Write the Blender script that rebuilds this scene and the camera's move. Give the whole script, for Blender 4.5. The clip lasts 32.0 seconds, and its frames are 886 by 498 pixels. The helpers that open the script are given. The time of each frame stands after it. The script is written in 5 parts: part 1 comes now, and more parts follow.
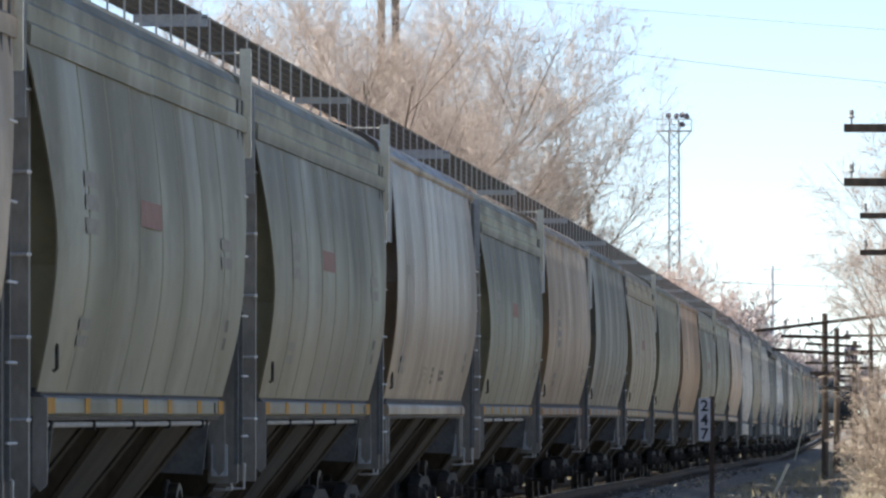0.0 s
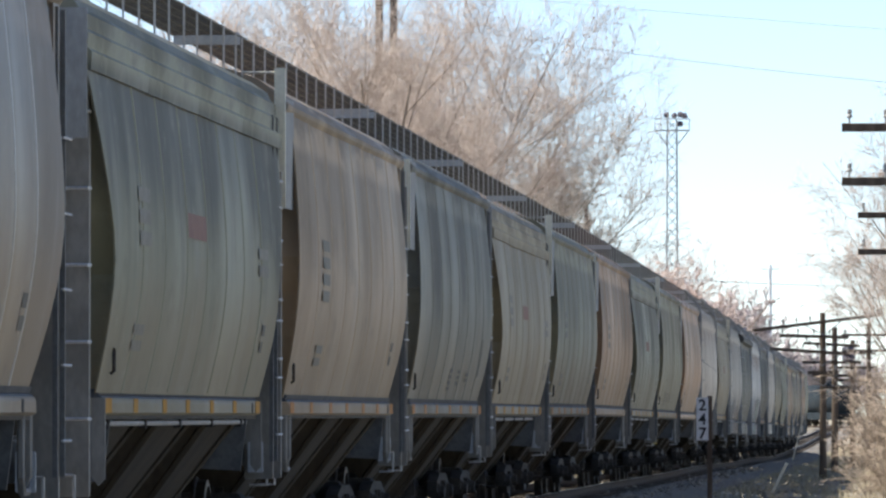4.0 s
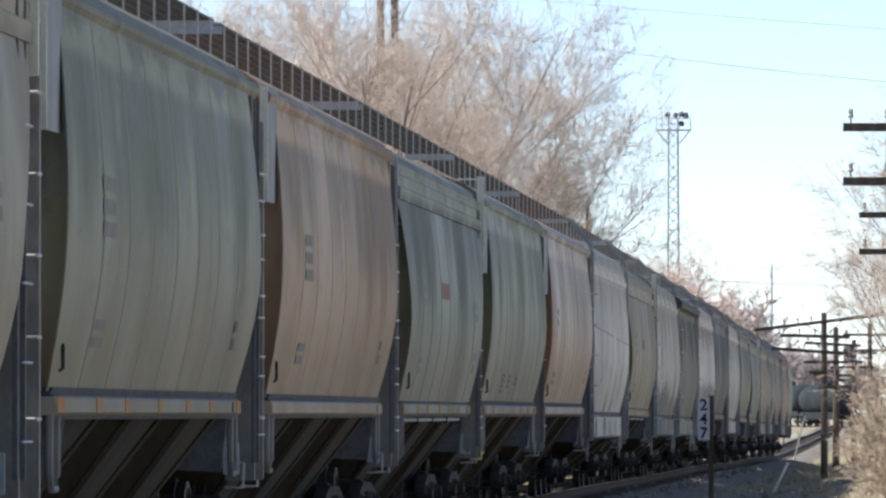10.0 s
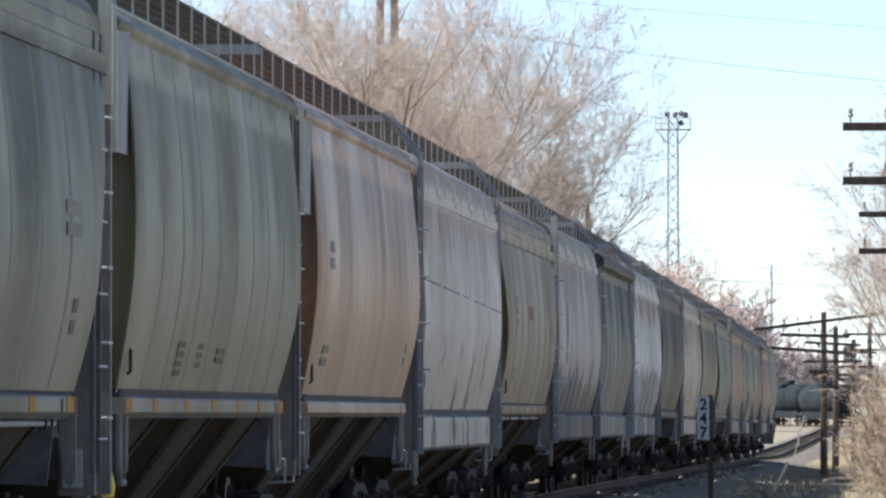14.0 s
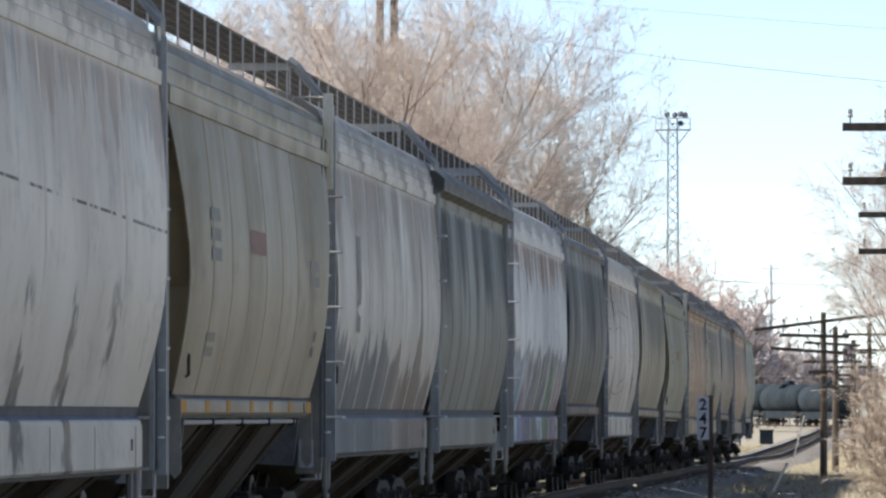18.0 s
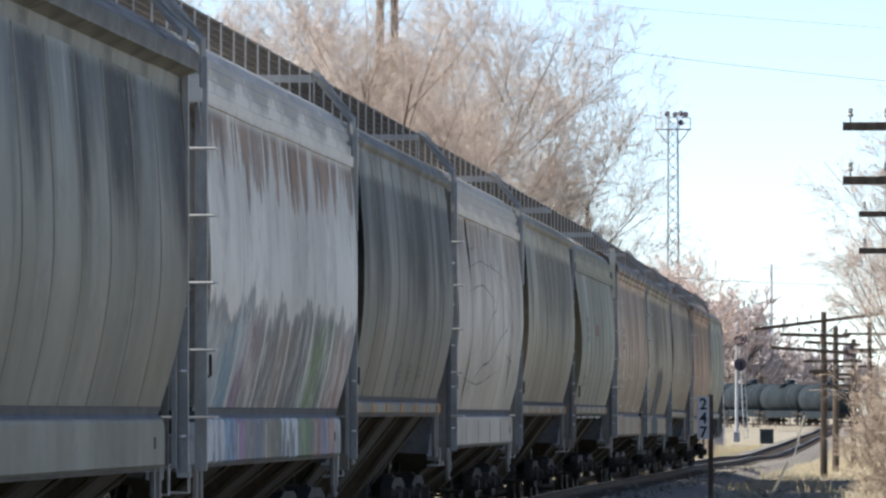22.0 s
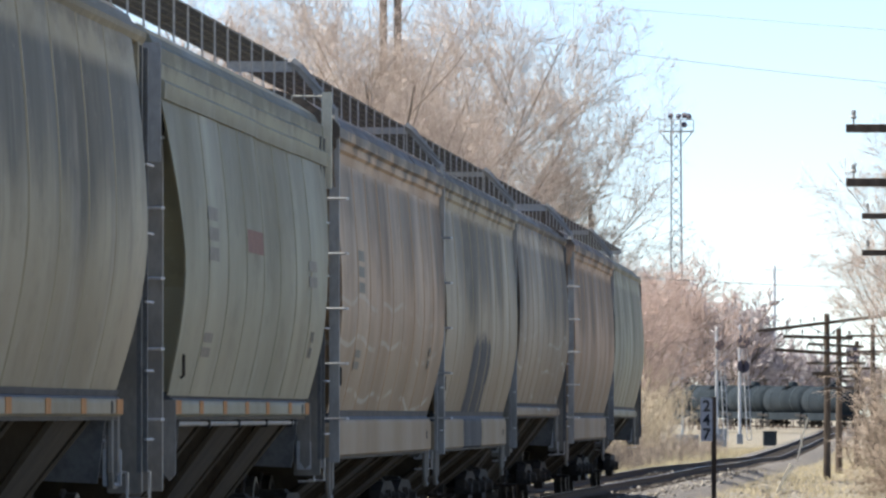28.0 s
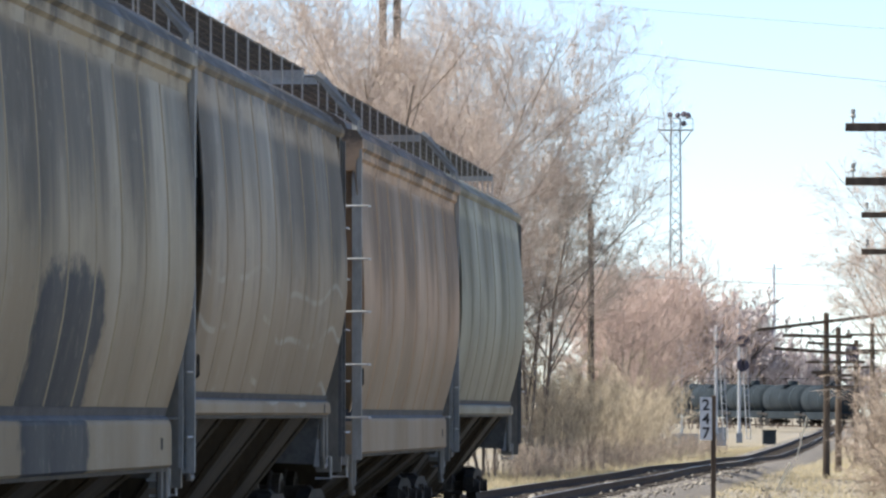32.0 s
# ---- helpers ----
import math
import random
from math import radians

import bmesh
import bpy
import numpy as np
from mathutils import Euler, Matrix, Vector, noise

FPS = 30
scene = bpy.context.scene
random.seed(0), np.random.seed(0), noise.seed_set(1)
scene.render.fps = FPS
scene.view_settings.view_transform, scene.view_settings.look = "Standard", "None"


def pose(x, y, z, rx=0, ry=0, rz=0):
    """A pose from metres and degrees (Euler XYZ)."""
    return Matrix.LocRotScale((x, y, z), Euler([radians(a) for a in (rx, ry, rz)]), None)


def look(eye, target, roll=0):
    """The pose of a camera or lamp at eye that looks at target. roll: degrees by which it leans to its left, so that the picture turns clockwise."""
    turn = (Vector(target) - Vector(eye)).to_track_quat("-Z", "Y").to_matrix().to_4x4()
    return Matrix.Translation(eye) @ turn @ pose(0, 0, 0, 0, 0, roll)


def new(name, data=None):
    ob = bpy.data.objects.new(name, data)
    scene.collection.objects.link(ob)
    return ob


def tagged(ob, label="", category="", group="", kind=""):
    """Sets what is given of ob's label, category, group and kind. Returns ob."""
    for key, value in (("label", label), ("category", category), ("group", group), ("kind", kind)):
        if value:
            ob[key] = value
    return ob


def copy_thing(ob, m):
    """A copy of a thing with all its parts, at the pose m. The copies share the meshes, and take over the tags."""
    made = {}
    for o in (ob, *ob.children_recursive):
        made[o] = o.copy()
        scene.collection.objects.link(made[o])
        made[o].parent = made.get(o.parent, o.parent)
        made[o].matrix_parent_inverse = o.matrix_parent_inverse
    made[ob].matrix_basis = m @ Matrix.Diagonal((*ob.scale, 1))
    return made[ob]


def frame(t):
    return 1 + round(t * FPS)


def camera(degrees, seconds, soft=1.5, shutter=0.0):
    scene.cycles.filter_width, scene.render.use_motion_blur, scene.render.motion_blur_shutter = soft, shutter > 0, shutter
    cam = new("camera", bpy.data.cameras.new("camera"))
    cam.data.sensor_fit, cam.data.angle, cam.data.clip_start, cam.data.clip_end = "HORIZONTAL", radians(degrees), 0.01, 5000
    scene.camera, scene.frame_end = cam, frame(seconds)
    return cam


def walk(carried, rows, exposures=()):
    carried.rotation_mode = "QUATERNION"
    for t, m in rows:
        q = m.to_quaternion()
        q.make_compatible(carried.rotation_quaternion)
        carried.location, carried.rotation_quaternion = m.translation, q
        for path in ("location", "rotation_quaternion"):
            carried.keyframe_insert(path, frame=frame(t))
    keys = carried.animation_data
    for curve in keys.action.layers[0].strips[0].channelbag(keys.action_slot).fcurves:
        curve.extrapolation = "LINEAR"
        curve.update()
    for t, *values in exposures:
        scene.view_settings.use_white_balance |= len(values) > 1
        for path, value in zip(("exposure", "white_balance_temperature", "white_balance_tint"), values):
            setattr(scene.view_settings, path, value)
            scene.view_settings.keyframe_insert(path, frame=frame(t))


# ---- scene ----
# ---- the camera on its tripod, swaying a little ----
EYE = (0.0, 0.0, 1.45)
TILT = 91.31
PER_UNIT = math.degrees(1 / 12800)   # degrees per unit of sway
cam = camera(7.01, 32.0, soft=2.5)
ROWS = [
    (0.0, 1.6, 1.7), (0.5, 0.1, 1.7), (1.0, -0.4, 1.7), (1.5, 0.1, 1.2), (2.0, 1.1, 1.7), (2.5, 0.6, 0.7),
    (3.0, -0.9, 0.2), (3.5, -2.4, 0.7), (5.5, -0.4, 0.2), (6.0, -3.0, 1.2), (6.5, -3.0, 0.2), (7.0, -1.9, 0.7),
    (7.5, -1.9, 0.7), (8.0, -1.9, 1.2), (8.5, 1.6, 1.2), (9.0, -0.4, 0.7), (9.5, 0.1, 0.2), (10.0, 0.1, 0.2),
    (10.5, -1.9, 0.2), (11.0, -0.4, -0.3), (11.5, -0.9, 0.2), (12.0, -1.9, 0.2), (12.5, -0.4, -0.3), (13.0, 1.6, 0.2),
    (13.5, 0.6, 0.2), (14.0, -0.4, -0.8), (14.5, -1.4, -0.3), (16.5, -1.9, -0.8), (17.0, -0.4, -1.3), (17.5, -0.4, -1.3),
    (18.0, -0.9, -0.3), (18.5, 1.1, -0.8), (19.0, -0.9, -0.8), (19.5, -0.9, -1.3), (20.0, 2.6, -0.3), (20.5, 1.6, -1.3),
    (21.0, 2.1, -0.8), (21.5, -5.0, -1.8), (22.0, -0.4, -1.3), (22.5, 4.2, -0.8), (23.0, 3.2, -0.8), (23.5, 0.6, -1.3),
    (24.0, -4.0, -1.8), (24.5, -5.0, -1.3), (25.0, -1.9, -1.3), (25.5, -0.4, -1.3), (27.5, 1.6, 1.2), (28.0, 5.2, 2.2),
    (28.5, 3.2, 1.2), (29.0, 2.6, 1.2), (29.5, -0.4, -0.8), (30.0, 2.6, -0.8), (30.5, -0.9, 0.2), (31.0, 1.6, 0.7),
    (31.5, 2.1, -0.3), (32.0, 4.2, 0.2),
]
walk(cam, [(t, pose(*EYE, TILT + b * PER_UNIT, 0, a * PER_UNIT)) for t, a, b in ROWS], exposures=[(0, 1.55, 6380, 8), (32, 1.55, 6380, 8)])

# ---- daylight: a high spring sun from beyond the train ----
SUN = Vector((-0.64, 0.06, 0.76)).normalized()
world = bpy.data.worlds.new("sky")
scene.world = world
world.use_nodes = True
wn = world.node_tree
sky = wn.nodes.new("ShaderNodeTexSky")
sky.sky_type = "NISHITA"
sky.sun_disc = False
sky.sun_elevation = math.asin(SUN.z)
sky.sun_rotation = math.atan2(SUN.x, SUN.y)
sky.air_density, sky.dust_density, sky.ozone_density = 0.62, 0.05, 2.6
sky.altitude = 600
wn.nodes["Background"].inputs["Strength"].default_value = 0.070
tint = wn.nodes.new("ShaderNodeMix")
tint.data_type, tint.blend_type = "RGBA", "MULTIPLY"
tint.inputs["Factor"].default_value = 1.0
tint.inputs[7].default_value = (1.10, 1.01, 0.975, 1)   # clear spring air
wn.links.new(sky.outputs[0], tint.inputs[6])
wn.links.new(tint.outputs[2], wn.nodes["Background"].inputs["Color"])
lamp = bpy.data.lights.new("sun", "SUN")
lamp.energy, lamp.angle, lamp.color = 3.3, radians(0.53), (1.0, 0.95, 0.87)
sun = new("sun", lamp)
sun.matrix_world = look(SUN * 100, (0, 0, 0))


# ---- mesh and node helpers ----
class Geo:
    """Collects vertices and faces of one mesh."""

    def __init__(self):
        self.v, self.f = [], []

    def add(self, verts, faces):
        n = len(self.v)
        self.v += [tuple(p) for p in verts]
        self.f += [tuple(i + n for i in face) for face in faces]
        return self

    def box(self, x0, x1, y0, y1, z0, z1, c=0.0):
        """A box, with its long edges chamfered by c."""
        if c <= 0:
            v = [(x, y, z) for x in (x0, x1) for y in (y0, y1) for z in (z0, z1)]
            return self.add(v, [(0, 1, 3, 2), (4, 6, 7, 5), (0, 4, 5, 1), (2, 3, 7, 6), (0, 2, 6, 4), (1, 5, 7, 3)])
        ring = [(y0 + c, z0), (y1 - c, z0), (y1, z0 + c), (y1, z1 - c), (y1 - c, z1), (y0 + c, z1), (y0, z1 - c), (y0, z0 + c)]
        return self.sweep(ring, x0, x1)

    def sweep(self, ring, x0, x1):
        """A closed (y, z) outline drawn along x, capped."""
        n = len(ring)
        v = [(x0, y, z) for y, z in ring] + [(x1, y, z) for y, z in ring]
        f = [(i, (i + 1) % n, n + (i + 1) % n, n + i) for i in range(n)]
        return self.add(v, f + [tuple(range(n))[::-1], tuple(range(n, 2 * n))])

    def tube(self, pts, r, n=6, r1=None):
        """A round bar through points."""
        pts = [Vector(p) for p in pts]
        r1 = r if r1 is None else r1
        rings = []
        for i, p in enumerate(pts):
            d = (pts[min(i + 1, len(pts) - 1)] - pts[max(i - 1, 0)]).normalized()
            a = d.cross(Vector((0, 0, 1)) if abs(d.z) < 0.9 else Vector((1, 0, 0))).normalized()
            b = d.cross(a)
            k = r + (r1 - r) * i / max(1, len(pts) - 1)
            rings.append([p + a * k * math.cos(q * math.tau / n) + b * k * math.sin(q * math.tau / n) for q in range(n)])
        v = [p for ring in rings for p in ring]
        f = [(i * n + q, i * n + (q + 1) % n, (i + 1) * n + (q + 1) % n, (i + 1) * n + q) for i in range(len(pts) - 1) for q in range(n)]
        return self.add(v, f + [tuple(range(n))[::-1], tuple(range(len(v) - n, len(v)))])

    def lathe(self, prof, axis="y", n=24, at=(0, 0, 0)):
        """A (radius, along) outline turned round an axis."""
        v = []
        for q in range(n):
            c, s = math.cos(q * math.tau / n), math.sin(q * math.tau / n)
            for r, a in prof:
                p = {"y": (r * c, a, r * s), "z": (r * c, r * s, a), "x": (a, r * c, r * s)}[axis]
                v.append((p[0] + at[0], p[1] + at[1], p[2] + at[2]))
        m = len(prof)
        f = [(q * m + i, q * m + i + 1, ((q + 1) % n) * m + i + 1, ((q + 1) % n) * m + i) for q in range(n) for i in range(m - 1)]
        return self.add(v, f)

    def mesh(self, name, smooth=False):
        me = bpy.data.meshes.new(name)
        me.from_pydata(self.v, [], self.f)
        bm = bmesh.new()
        bm.from_mesh(me)
        bmesh.ops.recalc_face_normals(bm, faces=bm.faces)
        bm.to_mesh(me)
        bm.free()
        if smooth:
            me.shade_smooth()
        return me


def part(name, geo, mat, parent, label="", at=None, smooth=False):
    """Links a mesh as one part under its thing."""
    me = geo if isinstance(geo, bpy.types.Mesh) else geo.mesh(name, smooth)
    ob = new(name, me)
    if not me.materials:
        me.materials.append(None)
    ob.material_slots[0].link = "OBJECT"
    ob.material_slots[0].material = mat
    ob.parent = parent
    if at is not None:
        ob.matrix_basis = at if isinstance(at, Matrix) else Matrix.Translation(at)
    return tagged(ob, label)


def thing(name, label, category, group="", kind="", at=(0, 0, 0)):
    ob = new(name)
    ob.location = at
    return tagged(ob, label, category, group, kind)


class Nodes:
    """Short hand for a node material."""

    def __init__(self, name, rough=0.6, metal=0.0):
        self.mat = bpy.data.materials.new(name)
        self.mat.use_nodes = True
        self.t = self.mat.node_tree
        self.b = self.t.nodes["Principled BSDF"]
        self.b.inputs["Roughness"].default_value = rough
        self.b.inputs["Metallic"].default_value = metal
        self.co = self.t.nodes.new("ShaderNodeTexCoord").outputs["Object"]

    def put(self, socket, value):
        if isinstance(value, bpy.types.NodeSocket):
            self.t.links.new(value, socket)
        else:
            socket.default_value = value

    def moved(self, scale=(1, 1, 1), loc=(0, 0, 0), co=None):
        n = self.t.nodes.new("ShaderNodeMapping")
        self.put(n.inputs["Vector"], co or self.co)
        n.inputs["Scale"].default_value, n.inputs["Location"].default_value = scale, loc
        return n.outputs[0]

    def noise(self, scale, stretch=(1, 1, 1), loc=(0, 0, 0), detail=4.0, rough=0.6, co=None):
        n = self.t.nodes.new("ShaderNodeTexNoise")
        self.put(n.inputs["Vector"], self.moved(stretch, loc, co))
        n.inputs["Scale"].default_value, n.inputs["Detail"].default_value, n.inputs["Roughness"].default_value = scale, detail, rough
        return n.outputs["Fac"]

    def ramp(self, fac, lo, hi, a=0.0, b=1.0):
        n = self.t.nodes.new("ShaderNodeMapRange")
        n.interpolation_type = "SMOOTHSTEP"
        self.put(n.inputs[0], fac)
        for i, q in ((1, lo), (2, hi), (3, a), (4, b)):
            n.inputs[i].default_value = q
        return n.outputs[0]

    def math(self, op, a, b=0.0):
        n = self.t.nodes.new("ShaderNodeMath")
        n.operation = op
        self.put(n.inputs[0], a)
        self.put(n.inputs[1], b)
        return n.outputs[0]

    def mix(self, fac, a, b, mode="MIX"):
        n = self.t.nodes.new("ShaderNodeMix")
        n.data_type, n.blend_type = "RGBA", mode
        self.put(n.inputs["Factor"], fac)
        for s, q in ((n.inputs[6], a), (n.inputs[7], b)):
            self.put(s, (*q, 1) if isinstance(q, tuple) and len(q) == 3 else q)
        return n.outputs[2]

    def xyz(self):
        n = self.t.nodes.new("ShaderNodeSeparateXYZ")
        self.put(n.inputs[0], self.co)
        return n.outputs

    def random(self):
        return self.t.nodes.new("ShaderNodeObjectInfo").outputs["Random"]

    def island(self):
        return self.t.nodes.new("ShaderNodeNewGeometry").outputs["Random Per Island"]

    def bump(self, height, strength=0.3, distance=0.01):
        n = self.t.nodes.new("ShaderNodeBump")
        self.put(n.inputs["Height"], height)
        n.inputs["Strength"].default_value, n.inputs["Distance"].default_value = strength, distance
        self.put(self.b.inputs["Normal"], n.outputs[0])

    def colour(self, c):
        self.put(self.b.inputs["Base Color"], (*c, 1) if isinstance(c, tuple) else c)
        return self

    def rough(self, r):
        self.put(self.b.inputs["Roughness"], r)
        return self


def plain(name, a, b, scale=3.0, rough=0.7, metal=0.0, stretch=(1, 1, 1), bump=0.2):
    """Two tones of one surface, mottled at two scales."""
    m = Nodes(name, rough, metal)
    m.b.inputs["Specular IOR Level"].default_value = 0.2 if rough > 0.55 else 0.4
    big, fine = m.noise(scale, stretch), m.noise(scale * 9, stretch)
    m.colour(m.mix(m.ramp(m.math("ADD", m.math("MULTIPLY", big, 0.65), m.math("MULTIPLY", fine, 0.35)), 0.35, 0.65), a, b))
    m.bump(fine, bump, 0.01)
    return m.mat


def mixed(a, b, k):
    return tuple(x + (y - x) * k for x, y in zip(a, b))


SEAMS = {}   # a seam tone for each car paint


def car_paint(name, base, seed, dust_bounce=0.5, streak=(0.088, 0.084, 0.072), streaks=0.5, rust=0.0, marks="", gloss=0.58, grime=0.5):
    """Weathered car paint: run-down streaks, road dust low down with the ground's warm reflection painted in, rust and
    painted marks of their own shape. x runs along the car, z up.
    """
    m = Nodes(name, gloss)
    m.b.inputs["Specular IOR Level"].default_value = 0.22 if gloss > 0.5 else 0.32
    x, y, z = m.xyz()
    off = (seed * 3.71, seed * 1.37, seed * 0.53)
    tone = m.noise(0.32, (1, 1, 0.8), off, 3)
    col = m.mix(m.ramp(tone, 0.34, 0.66), mixed(base, (0, 0, 0), 0.16), mixed(base, (1, 1, 1), 0.04))
    below = m.ramp(z, 4.05, 3.9)
    # soft wide runs that start at the eave and end at different heights
    run = m.noise(0.55, (1, 1, 0.14), off, 5, 0.5)
    wash = m.math("ADD", m.ramp(z, 1.6, 4.0, -0.30, 0.20), m.math("MULTIPLY", m.math("SUBTRACT", m.noise(0.8, (1, 1, 0.5), off), 0.5), 0.25))
    col = m.mix(m.math("MULTIPLY", m.ramp(m.math("ADD", run, wash), 0.44, 0.70), m.math("MULTIPLY", below, streaks)), col, streak)
    fine = m.noise(1.7, (1, 1, 0.13), off, 4, 0.5)
    col = m.mix(m.math("MULTIPLY", m.ramp(m.math("ADD", fine, m.math("MULTIPLY", wash, 0.5)), 0.46, 0.66), m.math("MULTIPLY", below, streaks * 0.5)), col, mixed(base, streak, 0.85))
    hair = m.noise(5.5, (1, 1, 0.09), (off[2], off[0], off[1]), 3, 0.5)
    col = m.mix(m.math("MULTIPLY", m.ramp(m.math("ADD", hair, m.math("MULTIPLY", wash, 0.5)), 0.50, 0.66), m.math("MULTIPLY", below, 0.04 + streaks * 0.16)), col, mixed(streak, (0, 0, 0), 0.3))
    # pale rubs and thin bright highlights, painted into the colour
    rub_glint = m.math("MULTIPLY", m.ramp(m.noise(1.1, (1, 1, 0.16), (off[1], off[2], off[0]), 4), 0.54, 0.68), m.ramp(m.noise(0.7, (1, 1, 1.3), (off[2], off[1], off[0])), 0.42, 0.6))
    col = m.mix(m.math("MULTIPLY", rub_glint, 0.42), col, mixed(base, (0.5, 0.49, 0.46), 0.4))
    blot = m.noise(1.1, (1, 1, 1.6), (off[1], off[0], off[2]), 6, 0.68)
    col = m.mix(m.math("MULTIPLY", m.ramp(blot, 0.52, 0.68), 0.22), col, (0.07, 0.065, 0.058))
    # tan towards the sill: dust, and warm light off the ground painted in
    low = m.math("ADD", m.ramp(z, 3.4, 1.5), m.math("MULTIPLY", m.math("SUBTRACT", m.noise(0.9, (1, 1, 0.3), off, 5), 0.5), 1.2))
    col = m.mix(m.math("MULTIPLY", m.ramp(low, 0.25, 1.0), dust_bounce), col, (0.30, 0.225, 0.143))
    # soot on the eave and roof edge
    soot = m.math("ADD", m.ramp(z, 3.98, 4.40, -0.07, 0.20), m.noise(0.7, (1, 1, 2.0), off, 6, 0.66))
    col = m.mix(m.math("MULTIPLY", m.ramp(soot, 0.46, 0.68), m.math("MULTIPLY", m.ramp(z, 3.96, 4.02), grime)), col, (0.055, 0.052, 0.048))
    if rust:
        # runs of uneven length hang from the eave
        drip = m.noise(1.5, (1, 1, 0.05), off, 5, 0.6)
        tatter = m.math("MULTIPLY", m.math("SUBTRACT", m.noise(2.2, (1, 1, 0.6), off, 6, 0.7), 0.5), 0.9)
        top = m.math("ADD", m.math("ADD", m.ramp(z, 2.55, 4.0, -0.42, 0.12), drip), m.math("MULTIPLY", tatter, 0.75))
        top = m.math("MULTIPLY", m.ramp(top, 0.48, 0.60), below)
        col = m.mix(m.math("MULTIPLY", top, rust * 0.9), col, m.mix(m.ramp(m.noise(2.4, (1, 1, 0.5), off), 0.4, 0.6), (0.105, 0.066, 0.046), (0.27, 0.14, 0.07)))
        spot = m.noise(1.9, (1, 1, 0.7), (off[2], off[0], off[1]), 6)
        col = m.mix(m.math("MULTIPLY", m.ramp(spot, 0.67, 0.76), rust * 0.8), col, (0.14, 0.08, 0.05))
    edge = m.math("MULTIPLY", m.math("SUBTRACT", m.noise(0.8, (1, 1, 2.2), off, 6, 0.68), 0.5), 2.4)
    if marks == "graffiti":
        def bands(tones, first, step, mode):
            n = m.t.nodes.new("ShaderNodeValToRGB")
            n.color_ramp.interpolation = mode
            for i, c in enumerate(tones):
                e = n.color_ramp.elements[i] if i < 2 else n.color_ramp.elements.new(1.0)
                e.position, e.color = first + step * i, (*c, 1)
            return n
        place = m.math("MULTIPLY", m.math("ADD", x, 7.5), 1 / 15)
        skew = m.math("MULTIPLY", m.math("SUBTRACT", m.noise(2.0, (1, 1, 0.7), off, 6, 0.68), 0.5), 0.34)
        slant = m.math("MULTIPLY", m.math("SUBTRACT", z, 1.5), 0.05)
        smear = bands(((0.45, 0.47, 0.46), (0.16, 0.33, 0.40), (0.25, 0.13, 0.20), (0.24, 0.22, 0.20), (0.16, 0.15, 0.14), (0.30, 0.22, 0.15), (0.17, 0.17, 0.15), (0.15, 0.15, 0.14), (0.16, 0.26, 0.07), (0.12, 0.18, 0.09), (0.33, 0.20, 0.16), (0.36, 0.19, 0.14)), 0.06, 0.08, "EASE")
        m.put(smear.inputs[0], m.math("SUBTRACT", m.math("ADD", place, skew), slant))
        block = bands(((0.58, 0.60, 0.60), (0.26, 0.38, 0.52), (0.30, 0.16, 0.30), (0.22, 0.19, 0.20), (0.16, 0.18, 0.24), (0.26, 0.22, 0.15), (0.20, 0.19, 0.14), (0.62, 0.64, 0.64), (0.62, 0.64, 0.64), (0.20, 0.28, 0.12), (0.15, 0.21, 0.10), (0.40, 0.22, 0.18), (0.28, 0.26, 0.34), (0.40, 0.22, 0.18), (0.42, 0.42, 0.42)), 0.10, 0.06, "CONSTANT")
        m.put(block.inputs[0], m.math("ADD", place, m.math("MULTIPLY", skew, 0.12)))
        ragged = m.math("MULTIPLY", m.math("SUBTRACT", m.noise(1.0, (1, 1, 0.9), off, 6, 0.7), 0.5), 2.4)
        reach = m.math("ADD", m.ramp(z, 2.75, 1.85), ragged)
        ink = m.math("MULTIPLY", m.ramp(reach, 0.42, 0.66), m.ramp(m.noise(2.6, (1, 1, 0.6), (off[1], off[2], off[0]), 6, 0.7), 0.36, 0.56, 0.35, 1.0))
        col = m.mix(m.math("MULTIPLY", ink, 0.95), col, m.mix(0.35, smear.outputs[0], (0.10, 0.10, 0.10)))
        outline = m.math("MULTIPLY", m.ramp(reach, 0.30, 0.44), m.ramp(reach, 0.80, 0.46))
        col = m.mix(m.math("MULTIPLY", outline, 0.6), col, (0.09, 0.095, 0.095))
        col = m.mix(m.math("MULTIPLY", m.ramp(z, 1.46, 1.44), 0.9), col, m.mix(m.ramp(m.noise(3.0, (1, 1, 0.8), off, 6, 0.7), 0.42, 0.66), block.outputs[0], (0.14, 0.13, 0.12)))
    if marks == "soot":
        d = m.math("ABSOLUTE", m.math("SUBTRACT", x, -0.4))
        blot = m.math("ADD", m.math("MULTIPLY", m.ramp(d, 2.9, 1.3), m.ramp(z, 2.85, 2.2)), m.math("MULTIPLY", edge, 0.7))
        col = m.mix(m.ramp(blot, 0.45, 0.8), col, (0.045, 0.048, 0.055))
    if marks == "overpaint":
        ragged = m.math("MULTIPLY", m.math("SUBTRACT", m.noise(0.9, (1, 1, 0.2), off, 5, 0.6), 0.5), 3.2)
        reach = m.math("ADD", m.math("ADD", m.ramp(z, 2.7, 1.5), ragged), m.math("MULTIPLY", edge, 0.15))
        tone = m.ramp(m.math("ADD", m.math("MULTIPLY", x, 0.08), m.noise(0.9, (1, 1, 0.25), off, 4)), 0.42, 0.70)
        col = m.mix(m.math("MULTIPLY", m.ramp(reach, 0.44, 0.62), 0.85), col, m.mix(tone, (0.095, 0.105, 0.11), (0.17, 0.115, 0.085)))
